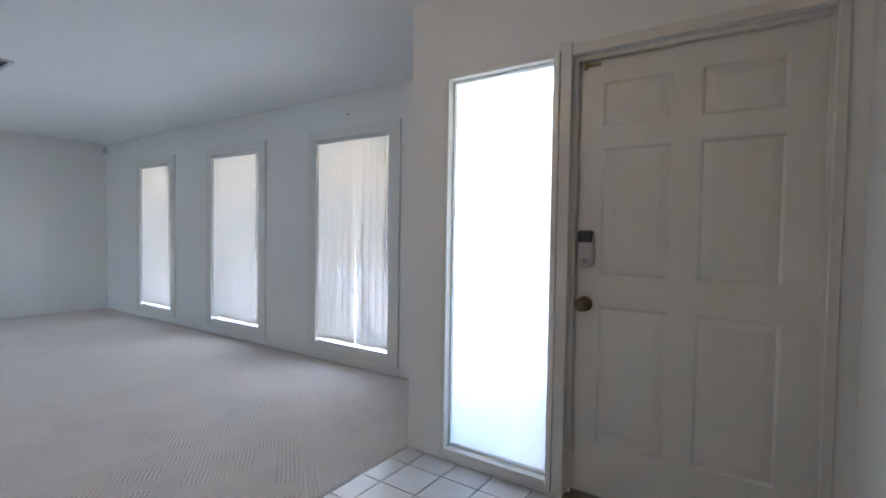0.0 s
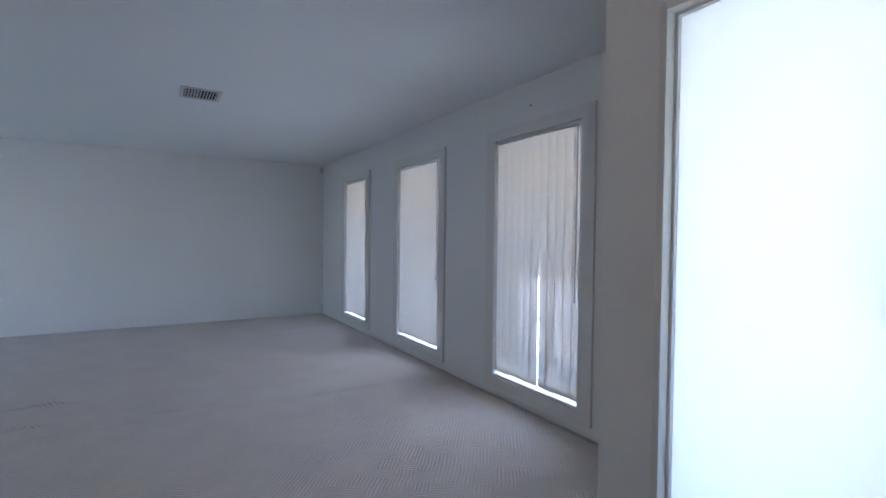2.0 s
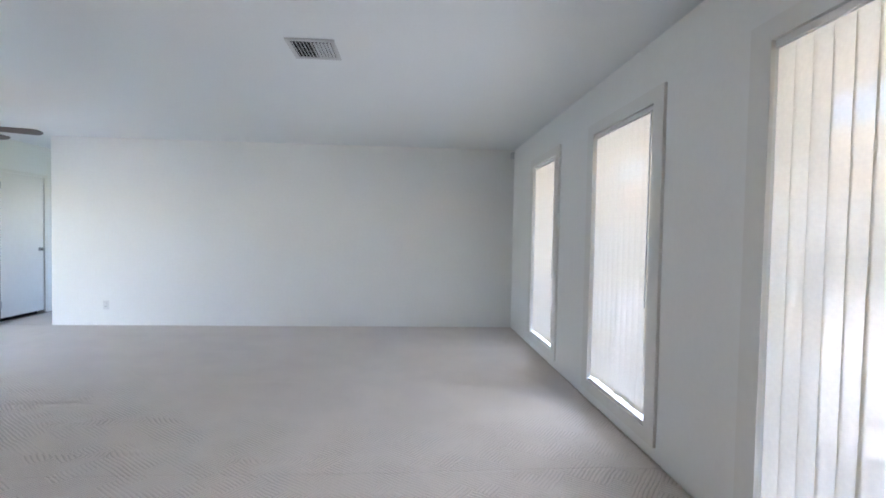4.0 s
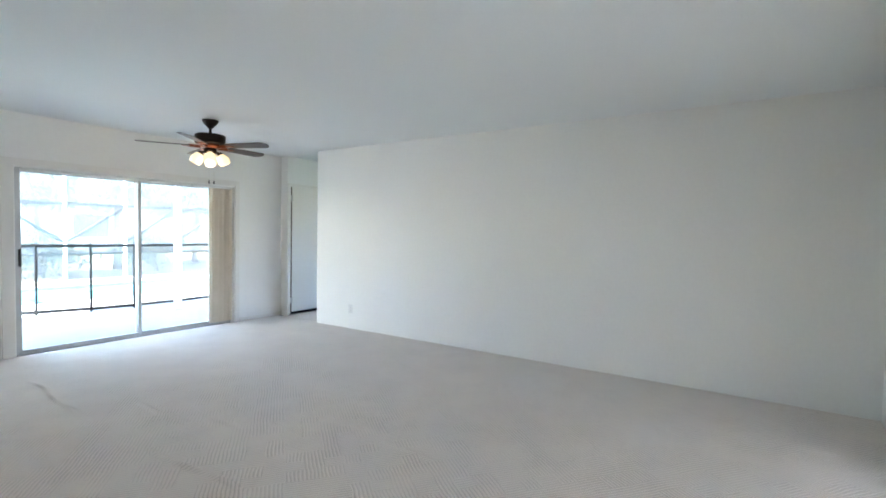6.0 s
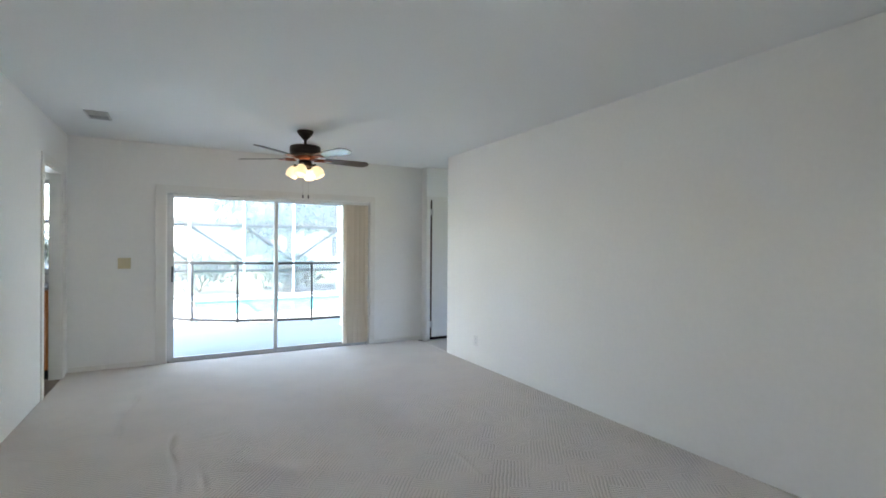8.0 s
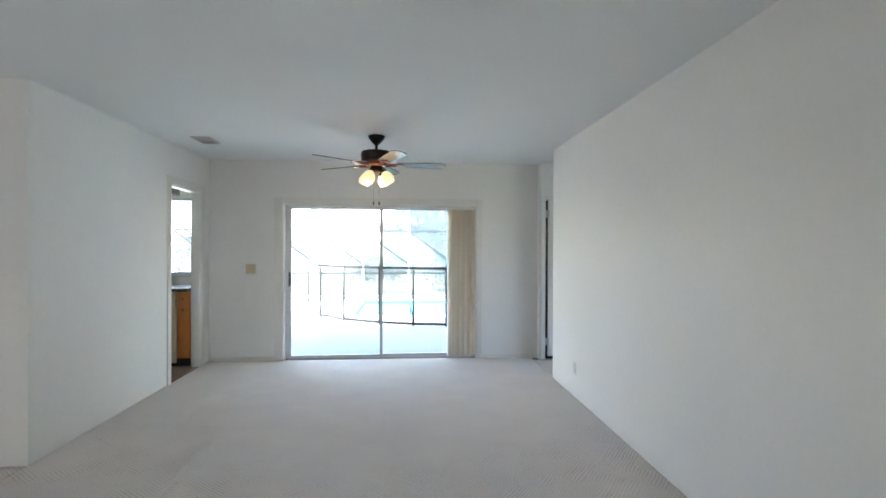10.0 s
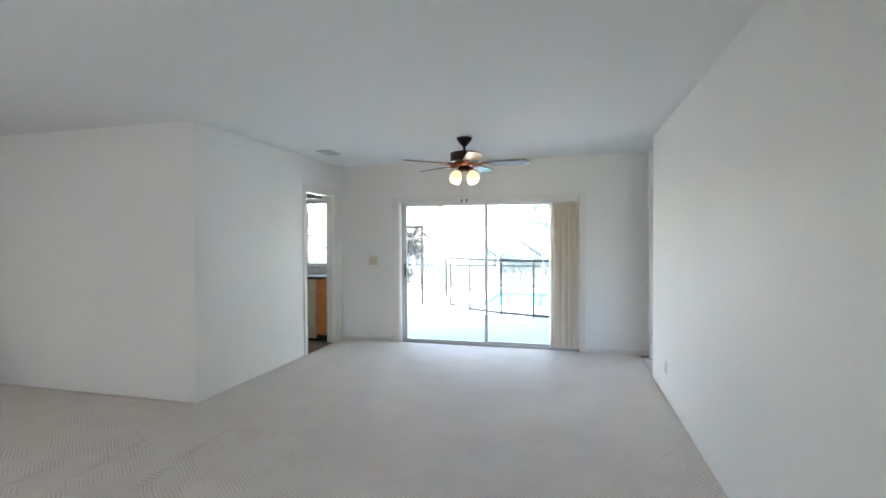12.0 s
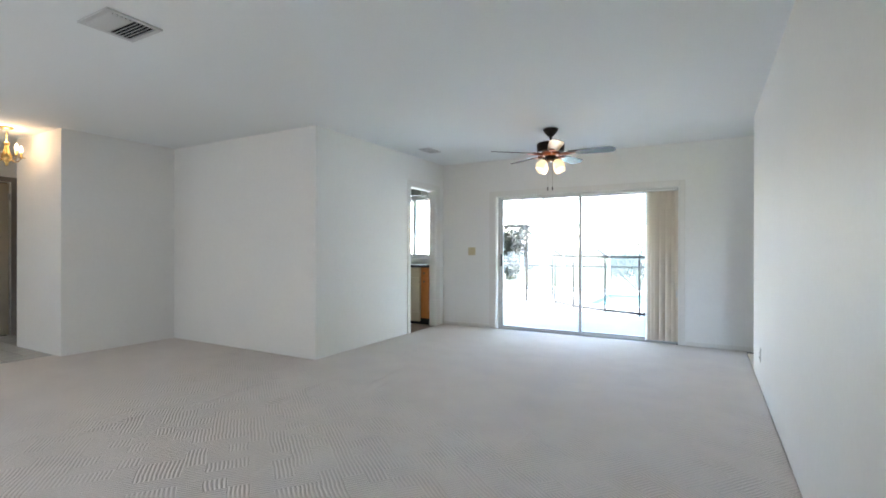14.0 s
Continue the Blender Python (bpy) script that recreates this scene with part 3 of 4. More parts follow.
lathe(bm, [(0.009, 0), (0.009, 0.003), (0.006, 0.005), (0.0, 0.005)], 16, (0.472, 0.044, 1.456), turn)
# white colour stands in for daylight shining through the peephole
part("peephole", bm, WHITEPL, door, "peephole, coloured white for the daylight in it")
boxes("flip_latch", OLDBRASS, door, [(0.80, 0.87, 0.044, 0.052, 1.925, 1.94), (0.855, 0.872, 0.044, 0.06, 1.915, 1.95)], bevel=0.002, label="brass flip latch")

frame_ = structure(empty("door_frame", (0, 0, 0)), "cream painted front door frame with wooden threshold", "door frame")
y0, y1 = Y_DOOR - 0.2, Y_DOOR - 0.002
boxes("jamb", DOORP, frame_, [(0.555 - 0.003, 0.603, y0, Y_DOOR + 0.012, 0.0, 2.06)], bevel=0.003)
boxes("jamb", DOORP, frame_, [(-0.392, -0.36, Y_DOOR, Y_DOOR + 0.016, 0.0, 2.0)], bevel=0.003)
boxes("head_casing", DOORP, frame_, [(-0.392, 0.55, Y_DOOR, Y_DOOR + 0.012, 2.0, 2.045)], bevel=0.003)
boxes("threshold", OLDBRASS, frame_, [(-0.36, 0.55, y0, Y_DOOR + 0.02, -0.01, 0.022)], bevel=0.006, label="worn metal threshold")
boxes("stop", DOORP, frame_, [(0.535, 0.552, Y_DOOR - 0.058, Y_DOOR - 0.03, 0.0, 2.0), (-0.36, -0.345, Y_DOOR - 0.058, Y_DOOR - 0.03, 0.0, 2.0), (-0.345, 0.535, Y_DOOR - 0.058, Y_DOOR - 0.03, 1.98, 2.0)])

side = structure(empty("window_4", (0, 0, 0)), "tall frosted glass sidelight in a white frame", "window")
a, b, z0, z1 = 0.607, 1.228, 0.02, 2.028
f, g = 0.027, 0.038
boxes("window_frame", TRIM, side, [(a, a + f, Y_DOOR - 0.09, Y_DOOR + 0.014, z0, z1), (b - f, b, Y_DOOR - 0.09, Y_DOOR + 0.014, z0, z1), (a + f, b - f, Y_DOOR - 0.09, Y_DOOR + 0.014, z1 - f, z1), (a + f, b - f, Y_DOOR - 0.09, Y_DOOR + 0.014, z0, z0 + 0.045)], bevel=0.003)
boxes("glazing_bead", WHITEALU, side, [(a + f, a + g, Y_DOOR - 0.06, Y_DOOR - 0.03, z0 + 0.045, z1 - f), (b - g, b - f, Y_DOOR - 0.06, Y_DOOR - 0.03, z0 + 0.045, z1 - f), (a + g, b - g, Y_DOOR - 0.06, Y_DOOR - 0.03, z1 - g, z1 - f), (a + g, b - g, Y_DOOR - 0.06, Y_DOOR - 0.03, z0 + 0.045, z0 + 0.058)])
boxes("pane", FROST, side, [(a + 0.032, b - 0.032, Y_DOOR - 0.052, Y_DOOR - 0.046, z0 + 0.05, z1 - 0.032)])


# ---- other doors ----
def plain_door(name, label, at, rz, w, h, mat, knob_mat=CHROME, face=1):
    d = structure(empty(name, at), label, "door")
    d.rotation_euler = (0, 0, radians(rz))
    bm = bmesh.new()
    box(bm, 0, w, 0, 0.035, 0, h, bevel=0.002)
    leaf = part("leaf", bm, mat, d)
    bm = bmesh.new()
    lathe(bm, [(0.03, 0.0), (0.03, 0.006), (0.012, 0.01), (0.011, 0.03), (0.024, 0.036), (0.028, 0.048), (0.02, 0.06), (0.0, 0.062)], 20, (w - 0.065, 0.035 if face > 0 else 0.0, 0.9), Matrix.Rotation(radians(-90 * face), 4, "X"))
    part("knob", bm, knob_mat, d, "small round metal knob")
    for z in (0.18, h - 0.18):
        boxes("hinge", CHROME, d, [(-0.044 if face < 0 else -0.016, 0.012, *((0.03, 0.042) if face > 0 else (-0.007, 0.005)), z - 0.045, z + 0.045)], bevel=0.002)
    return d


plain_door("door_2", "plain white hall door standing slightly ajar", (8.178, 6.802, 0.045), 0, 0.74, 1.945, TRIM, face=-1)
edge = bpy.data.objects["door_2"]
# dark strip on the leaf edge stands in for the shade of the hinge gap
boxes("gap_shade_strip", GAPSHADE, edge, [(-0.0035, -0.0005, 0.003, 0.034, 0.0, 1.945)])
# near-black sheet closes the opening and gives the gaps their shade
structure(boxes("hall_door_backing", HOLLOW, None, [(8.145, 8.925, 6.9, 6.918, -0.01, 1.984)]), "dark sheet behind the hall door, standing in for shade", "wall")
structure(boxes("casing_hall_door", TRIM, None, [(8.092, 8.143, 6.786, 6.80, 0.0, 2.03), (8.927, 8.98, 6.786, 6.80, 0.0, 2.03), (8.143, 8.927, 6.786, 6.80, 1.987, 2.03)], bevel=0.003), "white painted hall door casing", "trim")
plain_door("door_3", "closed tan door in the foyer side wall, darkened for the dim passage", (X_FOYER - 0.05, 3.235, 0.01), -90, 0.77, 2.0, DIMDOOR, knob_mat=OLDBRASS)
# same near-black sheet, shade for the gaps round the foyer door
structure(boxes("foyer_door_backing", HOLLOW, None, [(X_FOYER - 0.135, X_FOYER - 0.122, 2.3, 3.4, -0.012, 2.1)]), "dark sheet behind the foyer door, standing in for shade", "wall")
# casing takes the darkened trim, the passage's shade put into its colour
structure(boxes("casing_foyer_door", DIMTRIM, None, [(X_FOYER, X_FOYER + 0.014, 3.25, 3.31, 0.0, 2.09), (X_FOYER, X_FOYER + 0.014, 2.39, 2.45, 0.0, 2.09), (X_FOYER, X_FOYER + 0.014, 2.45, 3.25, 2.03, 2.09)], bevel=0.003), "foyer door casing, coloured dark grey-brown for the dim passage", "trim")
structure(boxes("casing_kitchen_doorway", TRIM, None, [(X_DIN, X_DIN + 0.014, 5.945, 6.012, 0.0, 2.10), (X_DIN, X_DIN + 0.014, 6.70, 6.815, 0.0, 2.10), (X_DIN, X_DIN + 0.014, 6.012, 6.70, 2.02, 2.10),
                                                       (X_DIN - 0.095, X_DIN, 6.012, 6.022, 0.0, 2.02), (X_DIN - 0.095, X_DIN, 6.69, 6.70, 0.0, 2.02), (X_DIN - 0.095, X_DIN, 6.022, 6.69, 2.005, 2.02)], bevel=0.002), "white painted kitchen doorway casing", "trim")

# ---- sliding glass door ----
sl = structure(empty("door_4", (0, 0, 0)), "wide two-panel sliding glass door in grey aluminium", "door")
SX0, SX1, SZ = 4.935, 7.30, 1.905
ys0, ys1 = Y_BACK + 0.07, Y_BACK + 0.17
boxes("jamb", ALU, sl, [(SX0, SX0 + 0.03, ys0, ys1, 0.0, SZ)])
boxes("jamb", ALU, sl, [(SX1 - 0.03, SX1, ys0, ys1, 0.0, SZ)])
boxes("head_track", ALU, sl, [(SX0 + 0.03, SX1 - 0.03, ys0, ys1, SZ - 0.018, SZ)])
boxes("floor_track", ALU, sl, [(SX0 + 0.03, SX1 - 0.03, ys0, ys1, -0.05, 0.012), (SX0 + 0.03, SX1 - 0.03, ys0 + 0.02, ys0 + 0.026, 0.012, 0.024), (SX0 + 0.03, SX1 - 0.03, ys1 - 0.03, ys1 - 0.024, 0.012, 0.024)])
for px0, px1, py in ((SX0 + 0.03, 6.13, ys0 + 0.01), (6.09, SX1 - 0.03, ys0 + 0.055)):
    s = 0.036
    f = boxes("sliding_panel", ALU, sl, [(px0, px0 + s, py, py + 0.03, 0.02, SZ - 0.018), (px1 - s, px1, py, py + 0.03, 0.02, SZ - 0.018), (px0 + s, px1 - s, py, py + 0.03, 0.014, 0.04), (px0 + s, px1 - s, py, py + 0.03, SZ - 0.045, SZ - 0.018)])
    p = boxes("pane", GLASS, f, [(px0 + s - 0.005, px1 - s + 0.005, py + 0.012, py + 0.018, 0.035, SZ - 0.04)])
    p.visible_shadow = False
boxes("pull_handle", BLACK, sl, [(SX0 + 0.042, SX0 + 0.062, ys0 - 0.022, ys0 + 0.01, 0.9, 1.08)], bevel=0.004, label="black pull handle")
structure(boxes("casing_sliding_door", TRIM, None, [(4.825, 4.925, Y_BACK - 0.014, Y_BACK, 0.0, 1.99), (7.312, 7.375, Y_BACK - 0.014, Y_BACK, 0.0, 1.99), (4.925, 7.312, Y_BACK - 0.014, Y_BACK, 1.92, 1.99)], bevel=0.003), "white painted sliding door surround", "trim")
vb = tagged(empty("vertical_blind", (7.11, Y_BACK + 0.03, SZ - 0.006)), "beige vertical blind stacked open beside the sliding door", "blind")
boxes("headrail", WHITEPL, vb, [(-2.12, 0.185, -0.02, 0.02, -0.025, 0.0)], bevel=0.003)
me1, me2 = slat_mesh(0.089, SZ - 0.06, STACK, 0.012), slat_mesh(0.089, SZ - 0.06, STACKW, 0.012)
rnd = random.Random(4)
for i in range(10):
    x = -0.15 + i * 0.034
    shared("slat", me2 if i < 1 else me1, vb, (x, 0.008 + rnd.uniform(-0.003, 0.003), -0.028), (0, rnd.uniform(-0.003, 0.003), radians(52 if i < 1 else rnd.uniform(8, 34))))
bm = bmesh.new()
for k in range(40):
    lathe(bm, [(0.0, -0.003), (0.003, 0), (0.0, 0.003)], 6, (0.175, -0.025, -0.05 - k * 0.03))
rod(bm, (0.175, -0.025, -0.03), (0.175, -0.025, -1.25), 0.0012, 6)
part("pull_chain", bm, WHITEPL, vb, "beaded pull chain")
boxes("chain_weight", WHITEPL, vb, [(0.165, 0.185, -0.035, -0.015, -1.33, -1.25)], bevel=0.004)


# ---- ceiling fan ----
def ceiling_fan(x, y):
    f = tagged(empty("ceiling_fan", (x, y, H)), "dark bronze five-blade ceiling fan with lit frosted lamps", "ceiling fan")
    bm = bmesh.new()
    lathe(bm, [(0.078, 0.0), (0.078, -0.012), (0.062, -0.04), (0.03, -0.075), (0.018, -0.085), (0.018, -0.09)], 28)
    part("canopy", bm, BRONZE, f)
    bm = bmesh.new()
    rod(bm, (0, 0, -0.085), (0, 0, -0.155), 0.013, 14)
    part("downrod", bm, BRONZE, f)
    bm = bmesh.new()
    lathe(bm, [(0.03, -0.14), (0.06, -0.147), (0.138, -0.152), (0.146, -0.16), (0.146, -0.205), (0.14, -0.225), (0.146, -0.232), (0.14, -0.245), (0.1, -0.252)], 36)
    part("motor_housing", bm, BRONZE, f)
    bm = bmesh.new()
    lathe(bm, [(0.1, -0.252), (0.105, -0.268), (0.085, -0.285), (0.06, -0.29)], 30)
    part("flywheel", bm, COPPER, f, "antique copper hub plate")
    bm = bmesh.new()
    lathe(bm, [(0.06, -0.29), (0.062, -0.315), (0.056, -0.34), (0.035, -0.35), (0.0, -0.352)], 26)
    part("switch_housing", bm, BRONZE, f)
    # one blade, shared by five
    bm = bmesh.new()
    outline = []
    n = 14
    for i in range(n + 1):
        u = i / n
        r = 0.19 + 0.47 * u
        half = 0.052 + 0.022 * u if u < 0.85 else (0.052 + 0.022 * u) * math.sqrt(max(0.02, 1 - ((u - 0.85) / 0.155) ** 2))
        outline.append((r, half))
    pts = [(r, h) for r, h in outline] + [(r, -h) for r, h in reversed(outline)]
    lo = [bm.verts.new((r, h, -0.003 - h * 0.2)) for r, h in pts]
    hi = [bm.verts.new((r, h, 0.003 - h * 0.2)) for r, h in pts]
    bm.faces.new(hi)
    bm.faces.new(lo[::-1])
    for i in range(len(pts)):
        j = (i + 1) % len(pts)
        bm.faces.new((lo[i], lo[j], hi[j], hi[i]))
    bmesh.ops.recalc_face_normals(bm, faces=bm.faces)
    blade = bpy.data.meshes.new("blade")
    bm.to_mesh(blade)
    bm.free()
    blade.materials.append(BLADE)
    bm = bmesh.new()
    bar(bm, (0.085, 0, -0.01), (0.2, 0, -0.004), 0.012, 0.03)
    box(bm, 0.185, 0.26, -0.035, 0.035, -0.012, -0.004, bevel=0.003)
    bmesh.ops.recalc_face_normals(bm, faces=bm.faces)
    iron = bpy.data.meshes.new("blade_iron")
    bm.to_mesh(iron)
    bm.free()
    iron.materials.append(COPPER)
    for k in range(5):
        a = radians(4 + 72 * k)
        shared("blade", blade, f, (0, 0, -0.268), (0, 0, a))
        shared("blade_iron", iron, f, (0, 0, -0.268), (0, 0, a))
    for k in range(4):
        a = radians(59 + 90 * k)
        d = Vector((math.cos(a), math.sin(a), 0))
        bm = bmesh.new()
        bar(bm, d * 0.04 + Vector((0, 0, -0.325)), d * 0.085 + Vector((0, 0, -0.335)), 0.016, 0.016)
        holder = part("lamp_arm", bm, BRONZE, f)
        tilt = Vector((d.x * 0.55, d.y * 0.55, -1)).to_track_quat("Z", "Y").to_matrix().to_4x4()
        bm = bmesh.new()
        lathe(bm, [(0.022, -0.005), (0.028, 0.012), (0.03, 0.02)], 18, d * 0.085 + Vector((0, 0, -0.335)), tilt)
        part("socket", bm, BRONZE, holder)
        bm = bmesh.new()
        lathe(bm, [(0.024, 0.012), (0.044, 0.035), (0.057, 0.066), (0.06, 0.09), (0.053, 0.118), (0.049, 0.128), (0.043, 0.122), (0.05, 0.09), (0.045, 0.05), (0.02, 0.02)], 22, d * 0.085 + Vector((0, 0, -0.335)), tilt)
        part("lamp_shade", bm, SHADE, holder, "glowing frosted tulip glass shade")
    for dx, ln in ((-0.025, 0.62), (0.027, 0.62)):
        bm = bmesh.new()
        rod(bm, (dx, -0.02, -0.345), (dx, -0.02, -ln), 0.0006, 6)
        c = part("pull_chain", bm, OLDBRASS, f)
        bm = bmesh.new()
        lathe(bm, [(0.0, 0.0), (0.006, -0.004), (0.0075, -0.02), (0.006, -0.036), (0.0, -0.04)], 12, (dx, -0.02, -ln))
        part("fob", bm, BLACK, c, "dark wooden chain fob")
    return f


ceiling_fan(6.14, 5.56)


# ---- ceiling vents ----
def ceiling_vent(x, y, w, d, label, slat=0.009, e=0.028):
    v = tagged(empty("ceiling_vent", (x, y, H)), label, "vent", "ceiling vents")
    # flat dark panel in place of the shaded duct
    boxes("backing", HOLLOW, v, [(-w / 2 + e, w / 2 - e, -d / 2 + e, d / 2 - e, -0.004, -0.0005)])
    boxes("frame", VENTW, v, [(-w / 2, w / 2, -d / 2, -d / 2 + e, -0.012, 0), (-w / 2, w / 2, d / 2 - e, d / 2, -0.012, 0), (-w / 2, -w / 2 + e, -d / 2 + e, d / 2 - e, -0.012, 0), (w / 2 - e, w / 2, -d / 2 + e, d / 2 - e, -0.012, 0)], bevel=0.003)
    boxes("divider", VENTW, v, [(-w / 2 + e, w / 2 - e, -0.004, 0.004, -0.012, -0.004)])
    n = 5
    bm = bmesh.new()
    box(bm, -w / 2 + e, w / 2 - e, -0.0012, 0.0012, -slat, slat)
    me = bpy.data.meshes.new("slat")
    bm.to_mesh(me)
    bm.free()
    me.materials.append(VENTW)
    half = d / 2 - e
    for s in (-1, 1):
        for i in range(n):
            shared("slat", me, v, (0, s * (0.012 + (i + 0.5) * (half - 0.012) / n), -0.012), (radians(-42 * s), 0, 0))
    return v


ceiling_vent(4.66, 2.045, 0.32, 0.30, "white two-way ceiling air vent with angled slats")
ceiling_vent(4.45, 5.87, 0.17, 0.28, "small ceiling air vent with dark openings in the dining area", 0.0025, 0.016)

# ---- small wall things ----
def wall_plate(name, at, rz, label, category, mat, toggles=0, sockets=0):
    s = tagged(empty(name, at), label, category)
    s.rotation_euler = (0, 0, radians(rz))
    boxes("plate", mat, s, [(-0.058 if toggles > 1 else -0.036, 0.058 if toggles > 1 else 0.036, -0.006, 0, -0.058, 0.058)], bevel=0.002)
    for k in range(toggles):
        x = (k - (toggles - 1) / 2) * 0.046
        boxes("toggle", mat, s, [(x - 0.005, x + 0.005, -0.016, -0.006, -0.004, 0.014)], bevel=0.001)
    for k in range(sockets):
        z = 0.02 - 0.04 * k
        bm = bmesh.new()
        lathe(bm, [(0.016, 0.0), (0.016, 0.003), (0.0, 0.003)], 18, (0, -0.006, z), Matrix.Rotation(radians(90), 4, "X"))
        so = part("socket", bm, mat, s)
        for dx in (-0.006, 0.006):
            boxes("slot", BLACK, so, [(dx - 0.001, dx + 0.001, -0.0098, -0.009, z - 0.003, z + 0.005)])
    return s


wall_plate("light_switch", (4.54, Y_BACK, 1.12), 0, "almond double light switch on the back wall", "light switch", ALMOND, toggles=2)
wall_plate("wall_outlet", (X_END, 5.36, 0.265), -90, "white wall outlet low on the blank wall", "outlet", WHITEPL, sockets=2)
sen = tagged(empty("corner_sensor", (X_END, 0.0, H)), "small white alarm sensor on a corner bracket", "sensor")
boxes("bracket", WHITEPL, sen, [(-0.03, -0.0, 0.0, 0.03, -0.05, -0.03)], bevel=0.002)
boxes("housing", VENTW, sen, [(-0.075, -0.025, 0.02, 0.065, -0.13, -0.04)], bevel=0.008)
tagged(boxes("picture_hook", OLDBRASS, None, [(2.93, 2.945, 0.0, 0.008, 2.25, 2.262)], bevel=0.002), "tiny metal hook above the window", "hook")

# ---- small white piece on the carpet at the sliding door ----
bm = bmesh.new()
rim = [bm.verts.new((0.036 * math.cos(a) * (1 + 0.12 * math.sin(3 * a)), 0.017 * math.sin(a), 0.004 + 0.003 * math.cos(2 * a))) for a in np.linspace(0, 2 * math.pi, 13)[:-1]]
bm.faces.new(rim)
bm.normal_update()
bmesh.ops.solidify(bm, geom=list(bm.faces), thickness=0.004)
tagged(part("small_white_piece", bm, WHITEPL, at=(5.505, 6.885, 0.004)), "small white curled piece on the carpet", "scrap")

# ---- foyer chandelier ----
ch = tagged(empty("chandelier", (1.10, 2.70, H)), "small polished brass chandelier with lit candle bulbs", "chandelier")
bm = bmesh.new()
lathe(bm, [(0.06, 0.0), (0.06, -0.008), (0.045, -0.02), (0.012, -0.028), (0.0, -0.03)], 22)
part("canopy", bm, BRASS, ch)
bm = bmesh.new()
rod(bm, (0, 0, -0.025), (0, 0, -0.16), 0.005, 8)
lathe(bm, [(0.005, -0.06), (0.014, -0.075), (0.005, -0.09)], 14)
part("stem", bm, BRASS, ch)
bm = bmesh.new()
lathe(bm, [(0.008, -0.15), (0.03, -0.17), (0.016, -0.2), (0.03, -0.26), (0.05, -0.32), (0.03, -0.36), (0.01, -0.385), (0.016, -0.4), (0.0, -0.415)], 22)
part("body", bm, BRASS, ch)
for k in range(5):
    a = radians(20 + 72 * k)
    d = Vector((math.cos(a), math.sin(a), 0))
    bm = bmesh.new()
    pts = [d * r + Vector((0, 0, z)) for r, z in ((0.03, -0.33), (0.06, -0.36), (0.1, -0.35), (0.125, -0.31))]
    for p, q in zip(pts, pts[1:]):
        rod(bm, p, q, 0.0055, 8)
    arm = part("arm", bm, BRASS, ch)
    bm = bmesh.new()
    lathe(bm, [(0.0, -0.312), (0.036, -0.306), (0.036, -0.302), (0.012, -0.298), (0.011, -0.25), (0.0, -0.248)], 16, d * 0.125)
    part("candle_cup", bm, BRASS, arm)
    bm = bmesh.new()
    lathe(bm, [(0.01, -0.25), (0.018, -0.225), (0.015, -0.2), (0.006, -0.175), (0.0, -0.168)], 14, d * 0.125)
    part("bulb", bm, BULB, arm, "glowing candle bulb")
lamp = new("chandelier_light", bpy.data.lights.new("chandelier_light", "POINT"))
lamp.data.energy, lamp.data.color, lamp.data.shadow_soft_size = 0.24, (1.0, 0.68, 0.40), 0.06
lamp.location = (1.10, 2.70, H - 0.14)
lamp2 = new("fan_light", bpy.data.lights.new("fan_light", "POINT"))
lamp2.data.energy, lamp2.data.color, lamp2.data.shadow_soft_size = 0.17, (1.0, 0.70, 0.42), 0.14
lamp2.location = (6.14, 5.56, H - 0.52)

# ---- kitchen ----
def base_cabinet(x0, w, label):
    c = tagged(empty("base_cabinet", (x0, 6.70, 0)), label, "cabinet", "kitchen base cabinets")
    boxes("body", OAK, c, [(0, w, 0.0, 0.545, 0.1, 0.87)])
    boxes("toe_kick", BLACK, c, [(0, w, 0.06, 0.545, -0.002, 0.1)])
    d = boxes("drawer", OAK, c, [(0.015, w - 0.015, -0.02, 0.0, 0.72, 0.855)], bevel=0.004)
    bm = bmesh.new()
    lathe(bm, [(0.008, 0), (0.008, 0.012), (0.016, 0.02), (0.0, 0.026)], 14, (w / 2, -0.02, 0.787), Matrix.Rotation(radians(90), 4, "X"))
    part("handle", bm, OLDBRASS, d)
    bm = bmesh.new()
    x1, z0, z1, s = w - 0.015, 0.115, 0.70, min(0.055, w * 0.25)
    for q in ((0.015, x1, z1 - s, z1), (0.015, x1, z0, z0 + s), (0.015, 0.015 + s, z0 + s, z1 - s), (x1 - s, x1, z0 + s, z1 - s)):
        box(bm, q[0], q[1], -0.02, 0, q[2], q[3])
    box(bm, 0.015 + s, x1 - s, -0.012, 0, z0 + s, z1 - s)
    dd = part("door", bm, OAK, c)
    bm = bmesh.new()
    lathe(bm, [(0.008, 0), (0.008, 0.012), (0.016, 0.02), (0.0, 0.026)], 14, (w / 2, -0.02, 0.66), Matrix.Rotation(radians(90), 4, "X"))
    part("handle", bm, OLDBRASS, dd)
    return c


base_cabinet(3.80, 0.15, "honey oak base cabinet beside the dishwasher")
dw = tagged(empty("dishwasher", (3.195, 6.70, 0)), "almond built-in dishwasher under the dark worktop", "dishwasher")
boxes("body", ALMONDMETAL, dw, [(0.005, 0.6, 0.0, 0.54, 0.1, 0.865)])
boxes("door", ALMONDMETAL, dw, [(0.005, 0.6, -0.028, 0.0, 0.2, 0.72)], bevel=0.004)
boxes("control_panel", ALMONDMETAL, dw, [(0.005, 0.6, -0.028, 0.0, 0.73, 0.86)], bevel=0.004)
boxes("lower_panel", ALMONDMETAL, dw, [(0.005, 0.6, -0.02, 0.0, 0.05, 0.185)], bevel=0.003)
